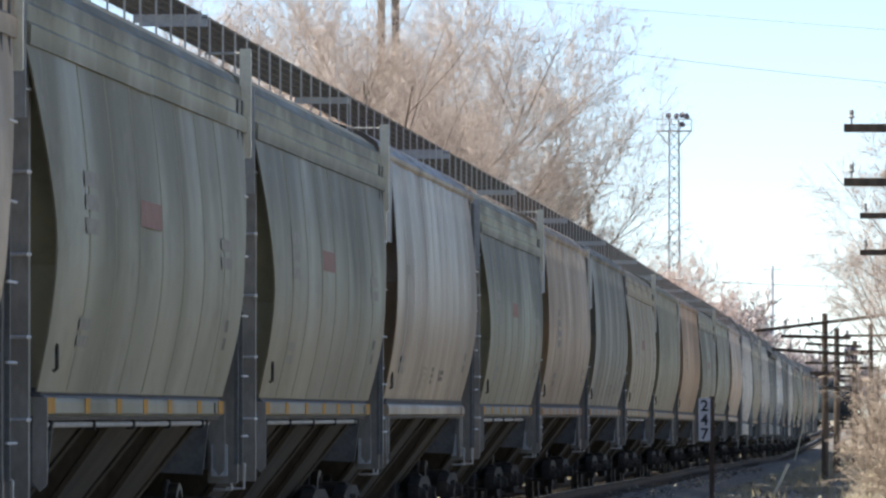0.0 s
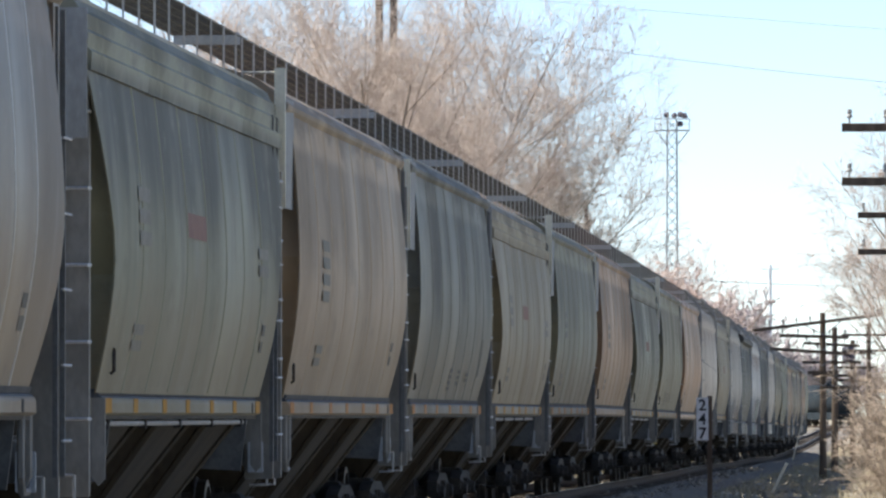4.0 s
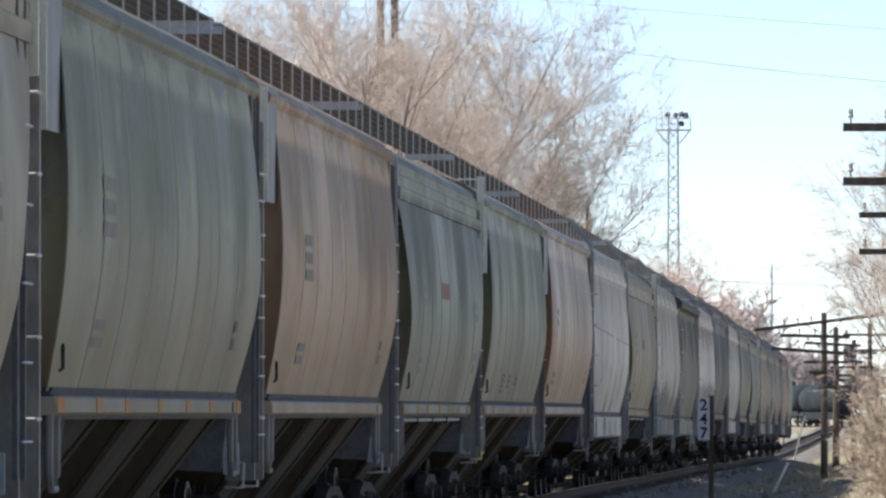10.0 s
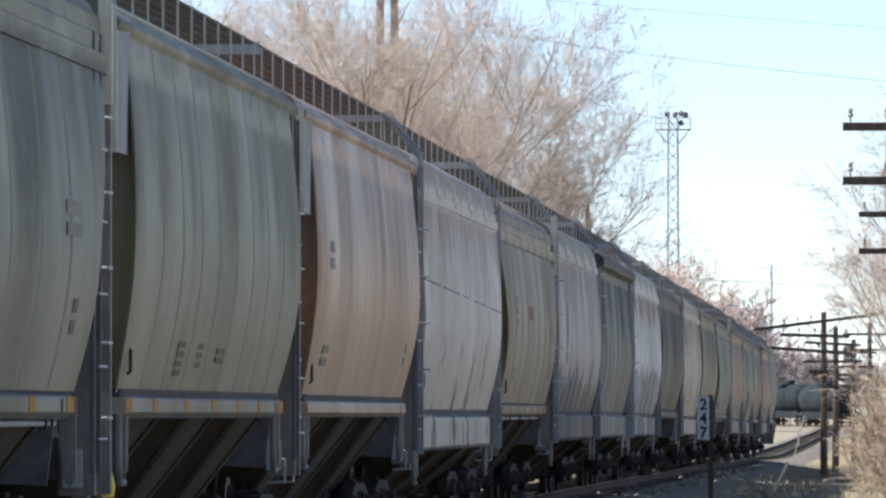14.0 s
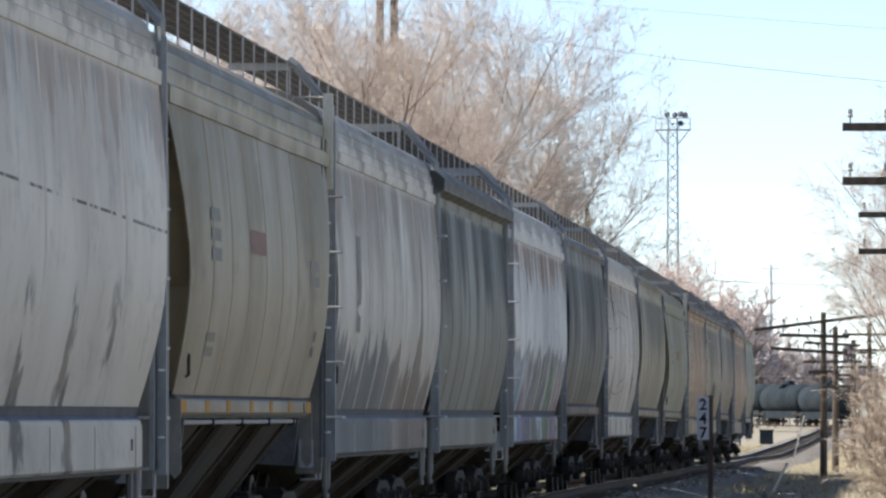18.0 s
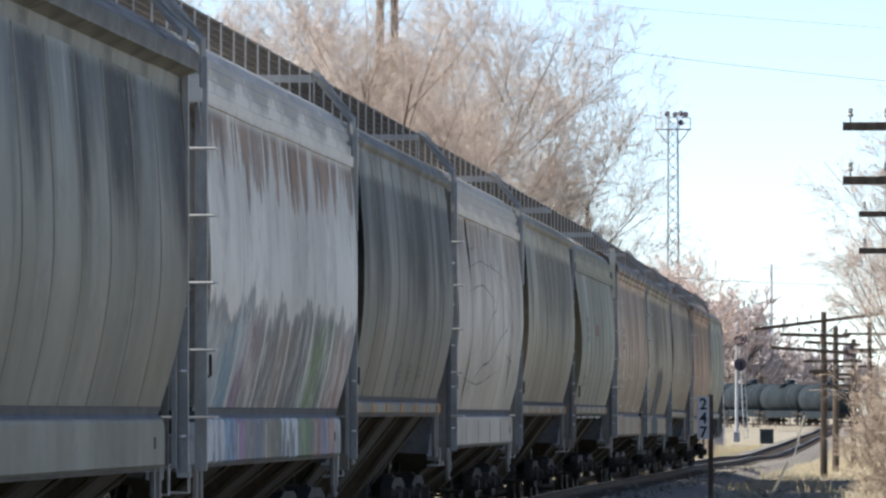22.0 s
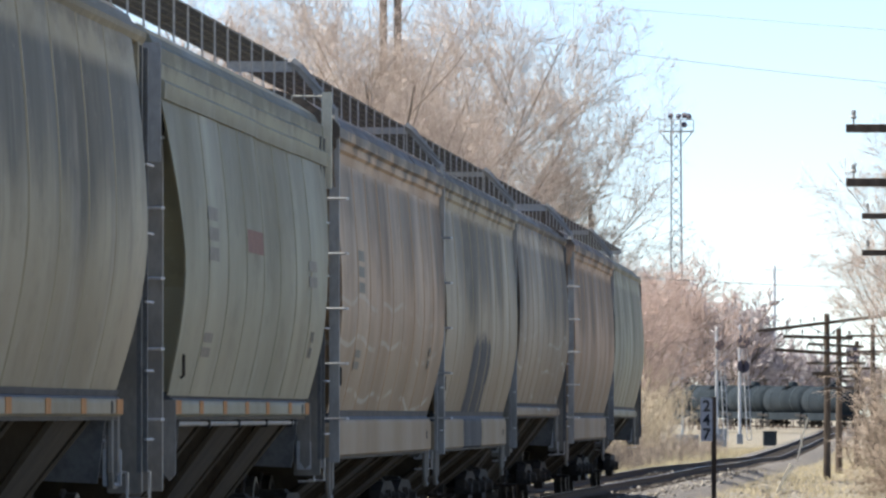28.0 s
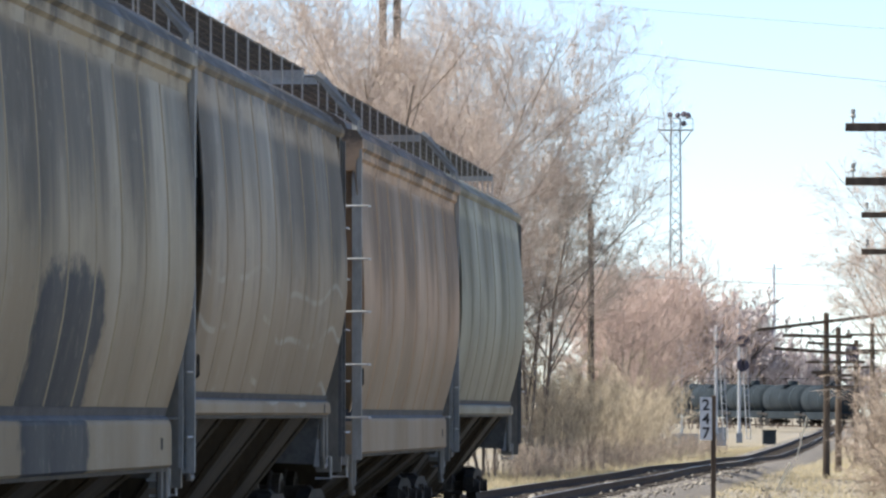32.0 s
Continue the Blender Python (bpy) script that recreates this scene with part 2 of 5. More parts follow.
    if marks == "seam":
        line = m.math("MULTIPLY", m.ramp(m.math("ABSOLUTE", m.math("SUBTRACT", z, m.math("ADD", 2.95, m.math("MULTIPLY", x, -0.012)))), 0.018, 0.005), m.ramp(m.noise(2.5, (1, 0.1, 0.1), off), 0.42, 0.52))
        col = m.mix(line, col, (0.08, 0.06, 0.05))
        patch = m.math("MULTIPLY", m.ramp(m.noise(0.75, (1, 1, 0.9), (off[1], off[0], off[2]), 5, 0.62), 0.57, 0.64), m.ramp(z, 2.75, 2.1))
        col = m.mix(m.math("MULTIPLY", patch, 0.8), col, m.mix(m.ramp(m.noise(2.0, (1, 1, 1), off), 0.42, 0.58), (0.06, 0.055, 0.05), (0.20, 0.15, 0.10)))
    if marks == "chalk":
        wave = m.math("ADD", 2.05, m.math("MULTIPLY", m.noise(0.3, (1, 0.0, 0.0), off, 1), 0.8))
        for k, wgt in ((0.0, 0.5), (-0.55, 0.6), (0.42, 0.35)):
            d = m.math("ABSOLUTE", m.math("SUBTRACT", z, m.math("ADD", wave, k - 0.25)))
            col = m.mix(m.math("MULTIPLY", m.ramp(d, 0.04, 0.012), m.math("MULTIPLY", wgt, m.ramp(m.noise(0.5, (1, 1, 1), off), 0.42, 0.55))), col, (0.52, 0.50, 0.42))
    # blotches and scuffs about a hand wide
    scuff = m.noise(3.2, (1, 1, 1.2), (off[2], off[0], off[1]), 6, 0.7)
    col = m.mix(m.math("MULTIPLY", m.ramp(scuff, 0.54, 0.70), 0.30), col, mixed(base, (0.06, 0.055, 0.05), 0.55))
    col = m.mix(m.math("MULTIPLY", m.ramp(scuff, 0.44, 0.30), 0.22), col, mixed(base, (0.62, 0.60, 0.54), 0.35))
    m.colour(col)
    SEAMS[m.mat.name] = plain(name + "_seam", mixed(base, (0.05, 0.045, 0.04), 0.28), base, 0.8, 0.6, 0, (1, 1, 0.5))
    m.rough(m.ramp(run, 0.3, 0.7, gloss - 0.08, gloss + 0.16))
    m.bump(m.math("ADD", m.noise(0.6, (1, 1, 0.8), off, 2), m.math("MULTIPLY", m.noise(1.6, (1, 1, 0.25), off, 3), 0.35)), 0.35, 0.025)
    return m.mat


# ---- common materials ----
# darker than the car paint: grime, with the under-car shade mixed in
HOPPER = plain("grimy_shaded_hopper_paint", (0.037, 0.029, 0.020), (0.080, 0.064, 0.045), 1.2, 0.7, 0, (1, 1, 0.4))
RUN_GEAR = plain("grimy_steel", (0.028, 0.026, 0.025), (0.068, 0.058, 0.049), 4, 0.75, 0.2)
WHEEL = plain("wheel_steel", (0.03, 0.027, 0.025), (0.09, 0.075, 0.06), 5, 0.55, 0.6)
GRATING = plain("galvanised_grating", (0.085, 0.072, 0.058), (0.16, 0.14, 0.115), 6, 0.6, 0.4)
GALV = plain("galvanised_steel", (0.40, 0.395, 0.385), (0.58, 0.57, 0.55), 5, 0.45, 0.5)
BLUE_STEEL = plain("blue_grey_paint", (0.25, 0.25, 0.24), (0.38, 0.38, 0.365), 2, 0.6, 0, (1, 1, 0.5))
CREAM = plain("cream_paint", (0.58, 0.54, 0.42), (0.74, 0.69, 0.54), 3, 0.5)
YELLOW = plain("yellow_reflector", (0.42, 0.20, 0.03), (0.52, 0.27, 0.05), 8, 0.75)
ORANGE = plain("orange_reflector", (0.46, 0.20, 0.065), (0.52, 0.26, 0.10), 8, 0.75)
DARK_MARK = plain("faded_black_stencil", (0.095, 0.09, 0.078), (0.15, 0.142, 0.122), 8, 0.6)
GREY_MARK = plain("faded_grey_stencil", (0.18, 0.165, 0.135), (0.26, 0.24, 0.195), 8, 0.6)
RED_MARK = plain("faded_red_decal", (0.20, 0.095, 0.07), (0.25, 0.125, 0.09), 8, 0.6)
PALE_MARK = plain("faded_white_stencil", (0.30, 0.30, 0.28), (0.40, 0.39, 0.36), 8, 0.6)
RED_PAINT = plain("red_paint", (0.45, 0.07, 0.05), (0.55, 0.12, 0.08), 8, 0.5)
YELLOW_PLASTIC = plain("yellow_plastic", (0.75, 0.55, 0.04), (0.82, 0.64, 0.08), 8, 0.4)


# ---- the line of the track ----
KNOTS = [(-200, 0.0), (130, 0.0), (210, -0.13), (290, -0.35), (370, -0.60), (450, -0.53), (600, -0.33), (900, 0.0), (5000, 0.0)]


def rise(y):
    """Height of the rail head along the line: level, a dip, and up again."""
    for (a, za), (b, zb) in zip(KNOTS, KNOTS[1:]):
        if y <= b:
            k = min(1.0, max(0.0, (y - a) / (b - a)))
            return za + (zb - za) * k * k * (3 - 2 * k)
    return 0.0


def line_x(y):
    return -7.522 + 0.06617 * y - 4.149e-6 * min(y, 2500) ** 2


def on_track(s):
    """Place and heading (degrees) of the track's middle at s metres."""
    y = s / 1.0022
    d = 0.06617 - 8.298e-6 * y
    return line_x(y), y, rise(y), math.degrees(math.atan2(1, d))


def travel(t):
    """Metres the train has come by t seconds."""
    w = (t - 16) / 16
    return 11.4 * t + 10 * (0.0524 * (w * w - 1) + 0.1789 * (w ** 3 - w))


# ---- ground ----
def soil():
    m = Nodes("dry_soil_and_straw", 0.95)
    patch = m.noise(0.10, (1, 1, 1), (4, 9, 0), 5)
    fine = m.noise(2.2, (1, 1, 1), (1, 2, 0), 6, 0.7)
    grit = m.noise(14, (1, 1, 1), (0, 5, 0), 4, 0.7)
    col = m.mix(m.ramp(fine, 0.35, 0.65), (0.20, 0.16, 0.10), (0.32, 0.275, 0.19))
    col = m.mix(m.ramp(patch, 0.42, 0.60), col, m.mix(m.ramp(grit, 0.4, 0.6), (0.19, 0.165, 0.13), (0.29, 0.262, 0.215)))
    col = m.mix(m.ramp(m.noise(0.9, (1, 1, 1), (7, 1, 0), 5), 0.62, 0.72), col, (0.16, 0.13, 0.085))
    m.colour(col)
    m.bump(m.math("ADD", fine, m.math("MULTIPLY", grit, 0.5)), 0.8, 0.08)
    return m.mat


def ballast_stone():
    m = Nodes("grey_ballast", 0.9)
    v = m.t.nodes.new("ShaderNodeTexVoronoi")
    v.inputs["Scale"].default_value = 16
    m.put(v.inputs["Vector"], m.co)
    stain = m.noise(0.6, (1, 1, 1), (0, 0, 0), 5)
    col = m.mix(m.ramp(v.outputs["Color"], 0.2, 0.8), (0.105, 0.09, 0.078), (0.27, 0.24, 0.20))
    m.colour(m.mix(m.ramp(stain, 0.4, 0.65), col, (0.15, 0.125, 0.10)))
    m.bump(m.math("SUBTRACT", 1.0, v.outputs["Distance"]), 0.9, 0.05)
    return m.mat


SOIL, BALLAST = soil(), ballast_stone()
RAIL_SIDE = plain("rusty_rail_web", (0.040, 0.028, 0.022), (0.10, 0.065, 0.045), 6, 0.8, 0.1)
RAIL_TOP = plain("worn_rail_head", (0.30, 0.29, 0.28), (0.42, 0.40, 0.38), 6, 0.35, 0.9)
SLEEPER = plain("weathered_sleeper_wood", (0.07, 0.055, 0.042), (0.15, 0.125, 0.10), 3, 0.9, 0, (0.2, 3, 3))


def ground_height(x, y):
    off = x - line_x(y)
    lump = 0.10 * noise.noise((x * 0.13, y * 0.09, 0)) + 0.04 * noise.noise((x * 0.7, y * 0.5, 3))
    k = min(1.0, max(0.0, (abs(off) - 1.9) / 1.6))
    return rise(y) - 0.34 - 0.18 * k + lump * k * min(1.0, 0.35 + abs(off) / 12)


def build_ground():
    ys, y = [], -80.0
    while y < 4200:
        ys.append(y)
        y += 1.3 if 60 < y < 330 else (4 if y < 800 else 60)
    half = [0, 0.9, 1.9, 2.3, 2.7, 3.1, 3.5, 4.2, 5, 6, 7.2, 8.6, 10.5, 13, 16, 20, 26, 36, 60, 120, 300, 800, 2200]
    offs = [-h for h in half[:0:-1]] + half
    v = [(line_x(y) + o, y, ground_height(line_x(y) + o, y)) for y in ys for o in offs]
    n = len(offs)
    f = [(j * n + i, j * n + i + 1, (j + 1) * n + i + 1, (j + 1) * n + i) for j in range(len(ys) - 1) for i in range(n - 1)]
    me = bpy.data.meshes.new("ground")
    me.from_pydata(v, [], f)
    me.shade_smooth()
    me.materials.append(SOIL)
    tagged(new("ground", me), "dry sandy ground with straw-coloured dead grass", "ground", kind="structure")


def along(ring, y0, y1, step):
    """An (across, height) outline drawn along the line of the track."""
    g = Geo()
    ys = np.arange(y0, y1 + 0.1, step)
    n = len(ring)
    v = [(line_x(y) + o, y, rise(y) + z) for y in ys for o, z in ring]
    f = [(j * n + i, j * n + (i + 1) % n, (j + 1) * n + (i + 1) % n, (j + 1) * n + i) for j in range(len(ys) - 1) for i in range(n)]
    return g.add(v, f + [tuple(range(n))[::-1], tuple(range(len(v) - n, len(v)))])


def build_track():
    track = thing("railway_track", "single railway track with rusty rails on grey ballast", "track", kind="structure")
    g = Geo()
    ys = np.concatenate([np.arange(-40, 60, 8), np.arange(60, 330, 0.9), np.arange(330, 1200, 6)])
    prof = [(-2.9, -0.56), (-2.35, -0.34), (-1.75, -0.21), (-1.1, -0.185), (-0.55, -0.195), (0, -0.20), (0.55, -0.195), (1.1, -0.185), (1.75, -0.21), (2.35, -0.34), (2.9, -0.56)]
    v = [(line_x(y) + o, y, rise(y) + z + 0.018 * noise.noise((o * 3.3, y * 1.1, 1))) for y in ys for o, z in prof]
    n = len(prof)
    g.add(v, [(j * n + i, j * n + i + 1, (j + 1) * n + i + 1, (j + 1) * n + i) for j in range(len(ys) - 1) for i in range(n - 1)])
    part("ballast_bed", g, BALLAST, track, "grey crushed-stone ballast", smooth=True)
    for side in (-0.755, 0.755):
        web = [(-0.07, -0.17), (0.07, -0.17), (0.07, -0.155), (0.012, -0.13), (0.012, -0.045), (0.036, -0.03), (0.036, -0.006), (0.03, 0.0), (-0.03, 0.0), (-0.036, -0.006), (-0.036, -0.03), (-0.012, -0.045), (-0.012, -0.13), (-0.07, -0.155)]
        rail = part("rail", along([(side + o, z) for o, z in web], -40, 1200, 4), RAIL_SIDE, track, "rust-brown steel rail")
        part("running_surface", along([(side - 0.024, 0.0), (side + 0.024, 0.0), (side + 0.024, 0.003), (side - 0.024, 0.003)], -40, 1200, 4), RAIL_TOP, rail, "polished top of the rail")
    tie = Geo().box(-0.11, 0.11, -1.29, 1.29, -0.33, -0.165, 0.015).mesh("sleeper")
    far = Geo()
    for k in range(1500):
        s = 60 + k * 0.56
        x, y, z, head = on_track(s)
        jog = random.uniform(-0.03, 0.03)
        if 95 < s < 255:
            part("sleeper", tie, SLEEPER, track, at=pose(x, y, z + random.uniform(-0.02, 0.006), 0, 0, head + jog * 30))
        else:
            m = pose(x, y, z - 0.01, 0, 0, head)
            far.add([m @ Vector((a, b, c)) for a in (-0.11, 0.11) for b in (-1.29, 1.29) for c in (-0.3, -0.165)], [(0, 1, 3, 2), (4, 6, 7, 5), (0, 4, 5, 1), (2, 3, 7, 6), (1, 5, 7, 3)])
    tagged(part("far_sleepers", far, SLEEPER, track), kind="stuff")


build_ground()
build_track()


# ---- bare trees and brush ----
def fast_mesh(name, v, tris):
    me = bpy.data.meshes.new(name)
    v, tris = np.asarray(v, np.float32), np.asarray(tris, np.int32)
    me.vertices.add(len(v))
    me.vertices.foreach_set("co", v.ravel())
    me.loops.add(tris.size)
    me.loops.foreach_set("vertex_index", tris.ravel())
    me.polygons.add(len(tris))
    me.polygons.foreach_set("loop_start", np.arange(0, tris.size, 3, dtype=np.int32))
    me.polygons.foreach_set("loop_total", np.full(len(tris), 3, np.int32))
    me.update(calc_edges=True)
    me.validate()
    return me


def unit(a):
    return a / np.maximum(np.linalg.norm(a, axis=-1, keepdims=True), 1e-6)


def limbs(rng, p, d, l, r, k, wander, lift, taper):
    """Curved limbs: N lines of k points and their radii."""
    pts, rad, cur, way = [p], [r], p.copy(), d.copy()
    for i in range(1, k):
        way = unit(way + rng.normal(0, wander, way.shape) + np.array([0, 0, lift]))
        cur = cur + way * (l / (k - 1))[:, None]
        pts.append(cur)
        rad.append(r * (1 + (taper - 1) * i / (k - 1)))
    return np.stack(pts, 1), np.stack(rad, 1)


def skin(pts, rad, sides=3):
    n, k, _ = pts.shape
    d = unit(pts[:, -1] - pts[:, 0])
    ref = np.where(np.abs(d[:, 2:3]) < 0.9, np.array([[0, 0, 1.0]]), np.array([[1.0, 0, 0]]))
    a = unit(np.cross(d, ref))
    b = np.cross(d, a)
    q = np.arange(sides) * math.tau / sides
    ring = a[:, None, None] * np.cos(q)[None, None, :, None] + b[:, None, None] * np.sin(q)[None, None, :, None]
    v = (pts[:, :, None] + ring * rad[:, :, None, None]).reshape(-1, 3)
    base = (np.arange(n) * k * sides)[:, None, None]
    i, s = np.arange(k - 1)[None, :, None] * sides, np.arange(sides)[None, None, :]
    t = (np.arange(sides) + 1)[None, None, :] % sides
    w, x, y, z = base + i + s, base + i + t, base + i + sides + t, base + i + sides + s
    tris = np.concatenate([np.stack([w, x, y], -1).reshape(-1, 3), np.stack([w, y, z], -1).reshape(-1, 3)])
    return v, tris


def cones(p, d, l, r):
    """Straight pointed twigs."""
    n = len(p)
    ref = np.where(np.abs(d[:, 2:3]) < 0.9, np.array([[0, 0, 1.0]]), np.array([[1.0, 0, 0]]))
    a = unit(np.cross(d, ref))
    b = np.cross(d, a)
    q = np.arange(3) * math.tau / 3
    ring = p[:, None] + (a[:, None] * np.cos(q)[None, :, None] + b[:, None] * np.sin(q)[None, :, None]) * r[:, None, None]
    v = np.concatenate([ring, (p + d * l[:, None])[:, None]], 1).reshape(-1, 3)
    base = (np.arange(n) * 4)[:, None, None]
    return v, (base + np.array([[0, 1, 3], [1, 2, 3], [2, 0, 3]])[None]).reshape(-1, 3)


def tree_parts(seed, height, stems=1, counts=(10, 8, 7, 6), spread=0.7, lift=0.10, droop=0.0, thick=0.011, rmin=0.006, stem_spread=0.1, ratios=(0.55, 0.5, 0.55, 0.6), base_spread=0.25):
    """Meshes of the trunk with its limbs, and of the crown's branches and twigs."""
    rng = np.random.default_rng(seed)
    p = np.concatenate([rng.normal(0, base_spread * (stems > 1), (stems, 2)), np.full((stems, 1), -0.15)], 1)
    d = unit(np.concatenate([rng.normal(0, stem_spread, (stems, 2)), np.ones((stems, 1))], 1))
    l = height * rng.uniform(0.55, 0.8, stems)
    r = np.full(stems, height * thick) / (stems ** 0.35)
    pts, rad = limbs(rng, p, d, l, r, 7, 0.10, 0.10, 0.45)
    layers = [skin(pts, rad, 7)]
    for level, c in enumerate(counts):
        n = len(pts)
        par = np.repeat(np.arange(n), c)
        f = rng.uniform(0.22 if level == 0 else 0.15, 1.0, len(par))
        pos = f * (pts.shape[1] - 1)
        i = np.minimum(pos.astype(int), pts.shape[1] - 2)
        w = (pos - i)[:, None]
        start = pts[par, i] * (1 - w) + pts[par, i + 1] * w
        along_d = unit(pts[par, i + 1] - pts[par, i])
        away = rng.normal(0, 1, (len(par), 3))
        away = unit(away - along_d * (away * along_d).sum(1, keepdims=True))
        way = unit(along_d + away * spread * (1.5 if level == len(counts) - 1 else 1.0) * rng.uniform(0.5, 1.4, (len(par), 1)) + np.array([0, 0, lift]))
        size = np.linalg.norm(pts[:, -1] - pts[:, 0], axis=1)[par]
        length = size * ratios[level] * (1.25 - 0.65 * f) * rng.uniform(0.6, 1.25, len(par))
        start_r = np.maximum(rad[par, i] * 0.48, rmin)
        last = level == len(counts) - 1
        bend = lift * 0.4 - droop * (level >= len(counts) - 2)
        if last:
            layers.append(cones(start, unit(way - np.array([0, 0, droop])), length, np.full(len(par), rmin)))
            break
        pts, rad = limbs(rng, start, way, length, start_r, 4 if level < 2 else 3, 0.10, bend, 0.4)
        layers.append(skin(pts, np.maximum(rad, rmin), 3 if level else 5))
    out = []
    for group in (layers[:2], layers[2:]):
        n, vs, ts = 0, [], []
        for v, t in group:
            vs.append(v)
            ts.append(t + n)
            n += len(v)
        out.append((np.concatenate(vs), np.concatenate(ts)))
    return out


def bark(name, a, b):
    m = Nodes(name, 0.9)
    big = m.noise(0.5)
    m.colour(m.mix(m.ramp(m.math("ADD", m.math("MULTIPLY", big, 0.5), m.math("MULTIPLY", m.island(), 0.5)), 0.3, 0.7), a, b))
    return m.mat


TRUNK = bark("grey_brown_bark", (0.16, 0.125, 0.10), (0.26, 0.21, 0.17))
TAN_TWIG = bark("tan_twigs", (0.31, 0.24, 0.20), (0.56, 0.465, 0.395))
RED_TWIG = bark("reddish_twigs", (0.38, 0.275, 0.23), (0.60, 0.46, 0.39))
STRAW_TWIG = bark("straw_coloured_stems", (0.28, 0.215, 0.165), (0.48, 0.39, 0.31))
THICKET_TWIG = bark("thicket_stems", (0.41, 0.33, 0.225), (0.63, 0.53, 0.385))
# lilac-grey: the haze of distance is mixed into the twig colour
FAR_TWIG = bark("haze_tinted_twigs", (0.40, 0.34, 0.335), (0.60, 0.53, 0.52))
GREY_TWIG = bark("grey_twigs", (0.21, 0.175, 0.145), (0.48, 0.41, 0.35))


def make_tree(name, label, category, twig, group, **k):
    (tv, tt), (cv, ct) = tree_parts(**k)
    ob = thing(name, label, category, group)
    part("trunk", fast_mesh("trunk", tv, tt), TRUNK, ob)
    part("crown", fast_mesh("crown", cv, ct), twig, ob)
    return ob


def plant(src, spots, label=""):
    """Sets the plant and its copies at (x, y, turn, size)."""
    for i, (x, y, turn, size) in enumerate(spots):
        m = pose(x, y, ground_height(x, y), 0, 0, turn)
        ob = src if i == 0 else copy_thing(src, m)
        ob.matrix_basis = m @ Matrix.Scale(size, 4)


tree_a = make_tree("bare_tree", "tall bare deciduous tree with dense tan twigs beside the railway", "tree", TAN_TWIG, "bare trees beside the line", seed=3, height=17.0, stems=4, counts=(10, 8, 8, 12), spread=1.0, lift=0.14, stem_spread=0.17, thick=0.007, rmin=0.0045, ratios=(0.58, 0.58, 0.64, 0.52))
plant(tree_a, [(-2.0, 205, 0, 0.98), (-0.1, 222, 130, 1.0), (-6.6, 232, 215, 1.08), (-9.6, 250, 75, 0.95), (-3.2, 243, 290, 0.92), (-1.2, 248, 30, 1.02), (-4.0, 236, 170, 0.9), (-7.6, 262, 100, 0.95), (-2.6, 268, 250, 1.06), (-0.4, 275, 310, 1.04), (-5.4, 270, 20, 0.98)])
tree_b = make_tree("bare_tree", "open-crowned bare tree with spreading grey limbs", "tree", GREY_TWIG, "bare trees beside the line", seed=11, height=14.5, stems=3, counts=(10, 8, 7, 9), spread=0.9, lift=0.14, stem_spread=0.14, rmin=0.0068, thick=0.0075, ratios=(0.6, 0.56, 0.58, 0.46))
plant(tree_b, [(2.7, 240, 20, 1.0), (1.4, 250, 250, 0.9)])
tree_c = make_tree("bare_tree", "bare tree with fine reddish twigs in the distance", "tree", RED_TWIG, "distant bare trees", seed=21, height=15.5, stems=4, counts=(9, 7, 6, 10), spread=1.05, lift=0.13, stem_spread=0.22, rmin=0.010, ratios=(0.58, 0.56, 0.58, 0.45))
plant(tree_c, [(11.9, 430, 0, 0.86), (12.3, 455, 100, 0.80), (10.2, 415, 200, 0.80), (9.0, 390, 250, 0.76), (12.4, 470, 150, 0.95), (12.2, 515, 300, 0.98)])
shrub_a = make_tree("thicket_shrub", "tangled leafless shrub of tan and straw stems beside the track", "shrub", THICKET_TWIG, "thicket beside the line", seed=31, height=5.8, stems=14, counts=(5, 4, 4, 5), spread=0.85, lift=0.16, stem_spread=0.28, thick=0.006, rmin=0.0065, base_spread=0.9, ratios=(0.45, 0.45, 0.5, 0.55))
spots = []
for k in range(15):
    y = 246 + k * 17.5 + random.uniform(-5, 5)
    spots.append((line_x(y) - max(random.uniform(5.6, 8.2), line_x(y) - 0.0333 * y + 2.0 + random.uniform(0, 1.5)), y, random.uniform(0, 360), random.uniform(0.75, 1.15)))
for k in range(14):
    y = 236 + k * 7.5 + random.uniform(-3, 3)
    spots.append((line_x(y) - random.uniform(4.2, 6.4), y, random.uniform(0, 360), random.uniform(0.6, 0.85)))
plant(shrub_a, spots)
shrub_b = make_tree("dead_weed_clump", "clump of dry straw-coloured weeds in the verge", "shrub", STRAW_TWIG, "dry weeds beside the line", seed=41, height=2.2, stems=40, counts=(3, 3, 5), spread=0.5, stem_spread=0.3, thick=0.006, rmin=0.005, base_spread=1.0, ratios=(0.5, 0.5, 0.5))
spots = []
for k in range(24):
    y = 215 + k * 10.5 + random.uniform(-4, 4)
    spots.append((line_x(y) - random.uniform(3.9, 6.2), y, random.uniform(0, 360), random.uniform(0.5, 1.0)))
plant(shrub_b, spots)
brush = make_tree("arching_brush", "pale arching brush with drooping leafless stems beside the track", "shrub", STRAW_TWIG, "brush beside the pole line", seed=51, height=3.5, stems=52, counts=(6, 5, 8), spread=0.45, lift=0.04, droop=0.34, stem_spread=0.26, thick=0.009, rmin=0.005, base_spread=0.8)
plant(brush, [(8.9, 124, 0, 0.85), (9.6, 127, 200, 1.05), (9.2, 119, 150, 0.85), (10.3, 131, 60, 1.2), (8.7, 118, 40, 0.62), (9.0, 129, 110, 0.7), (8.5, 126, 220, 0.5), (9.9, 121, 290, 1.0), (9.5, 123, 20, 0.9), (9.8, 117, 330, 1.05), (9.35, 131, 260, 0.85), (10.6, 125, 80, 1.2)])
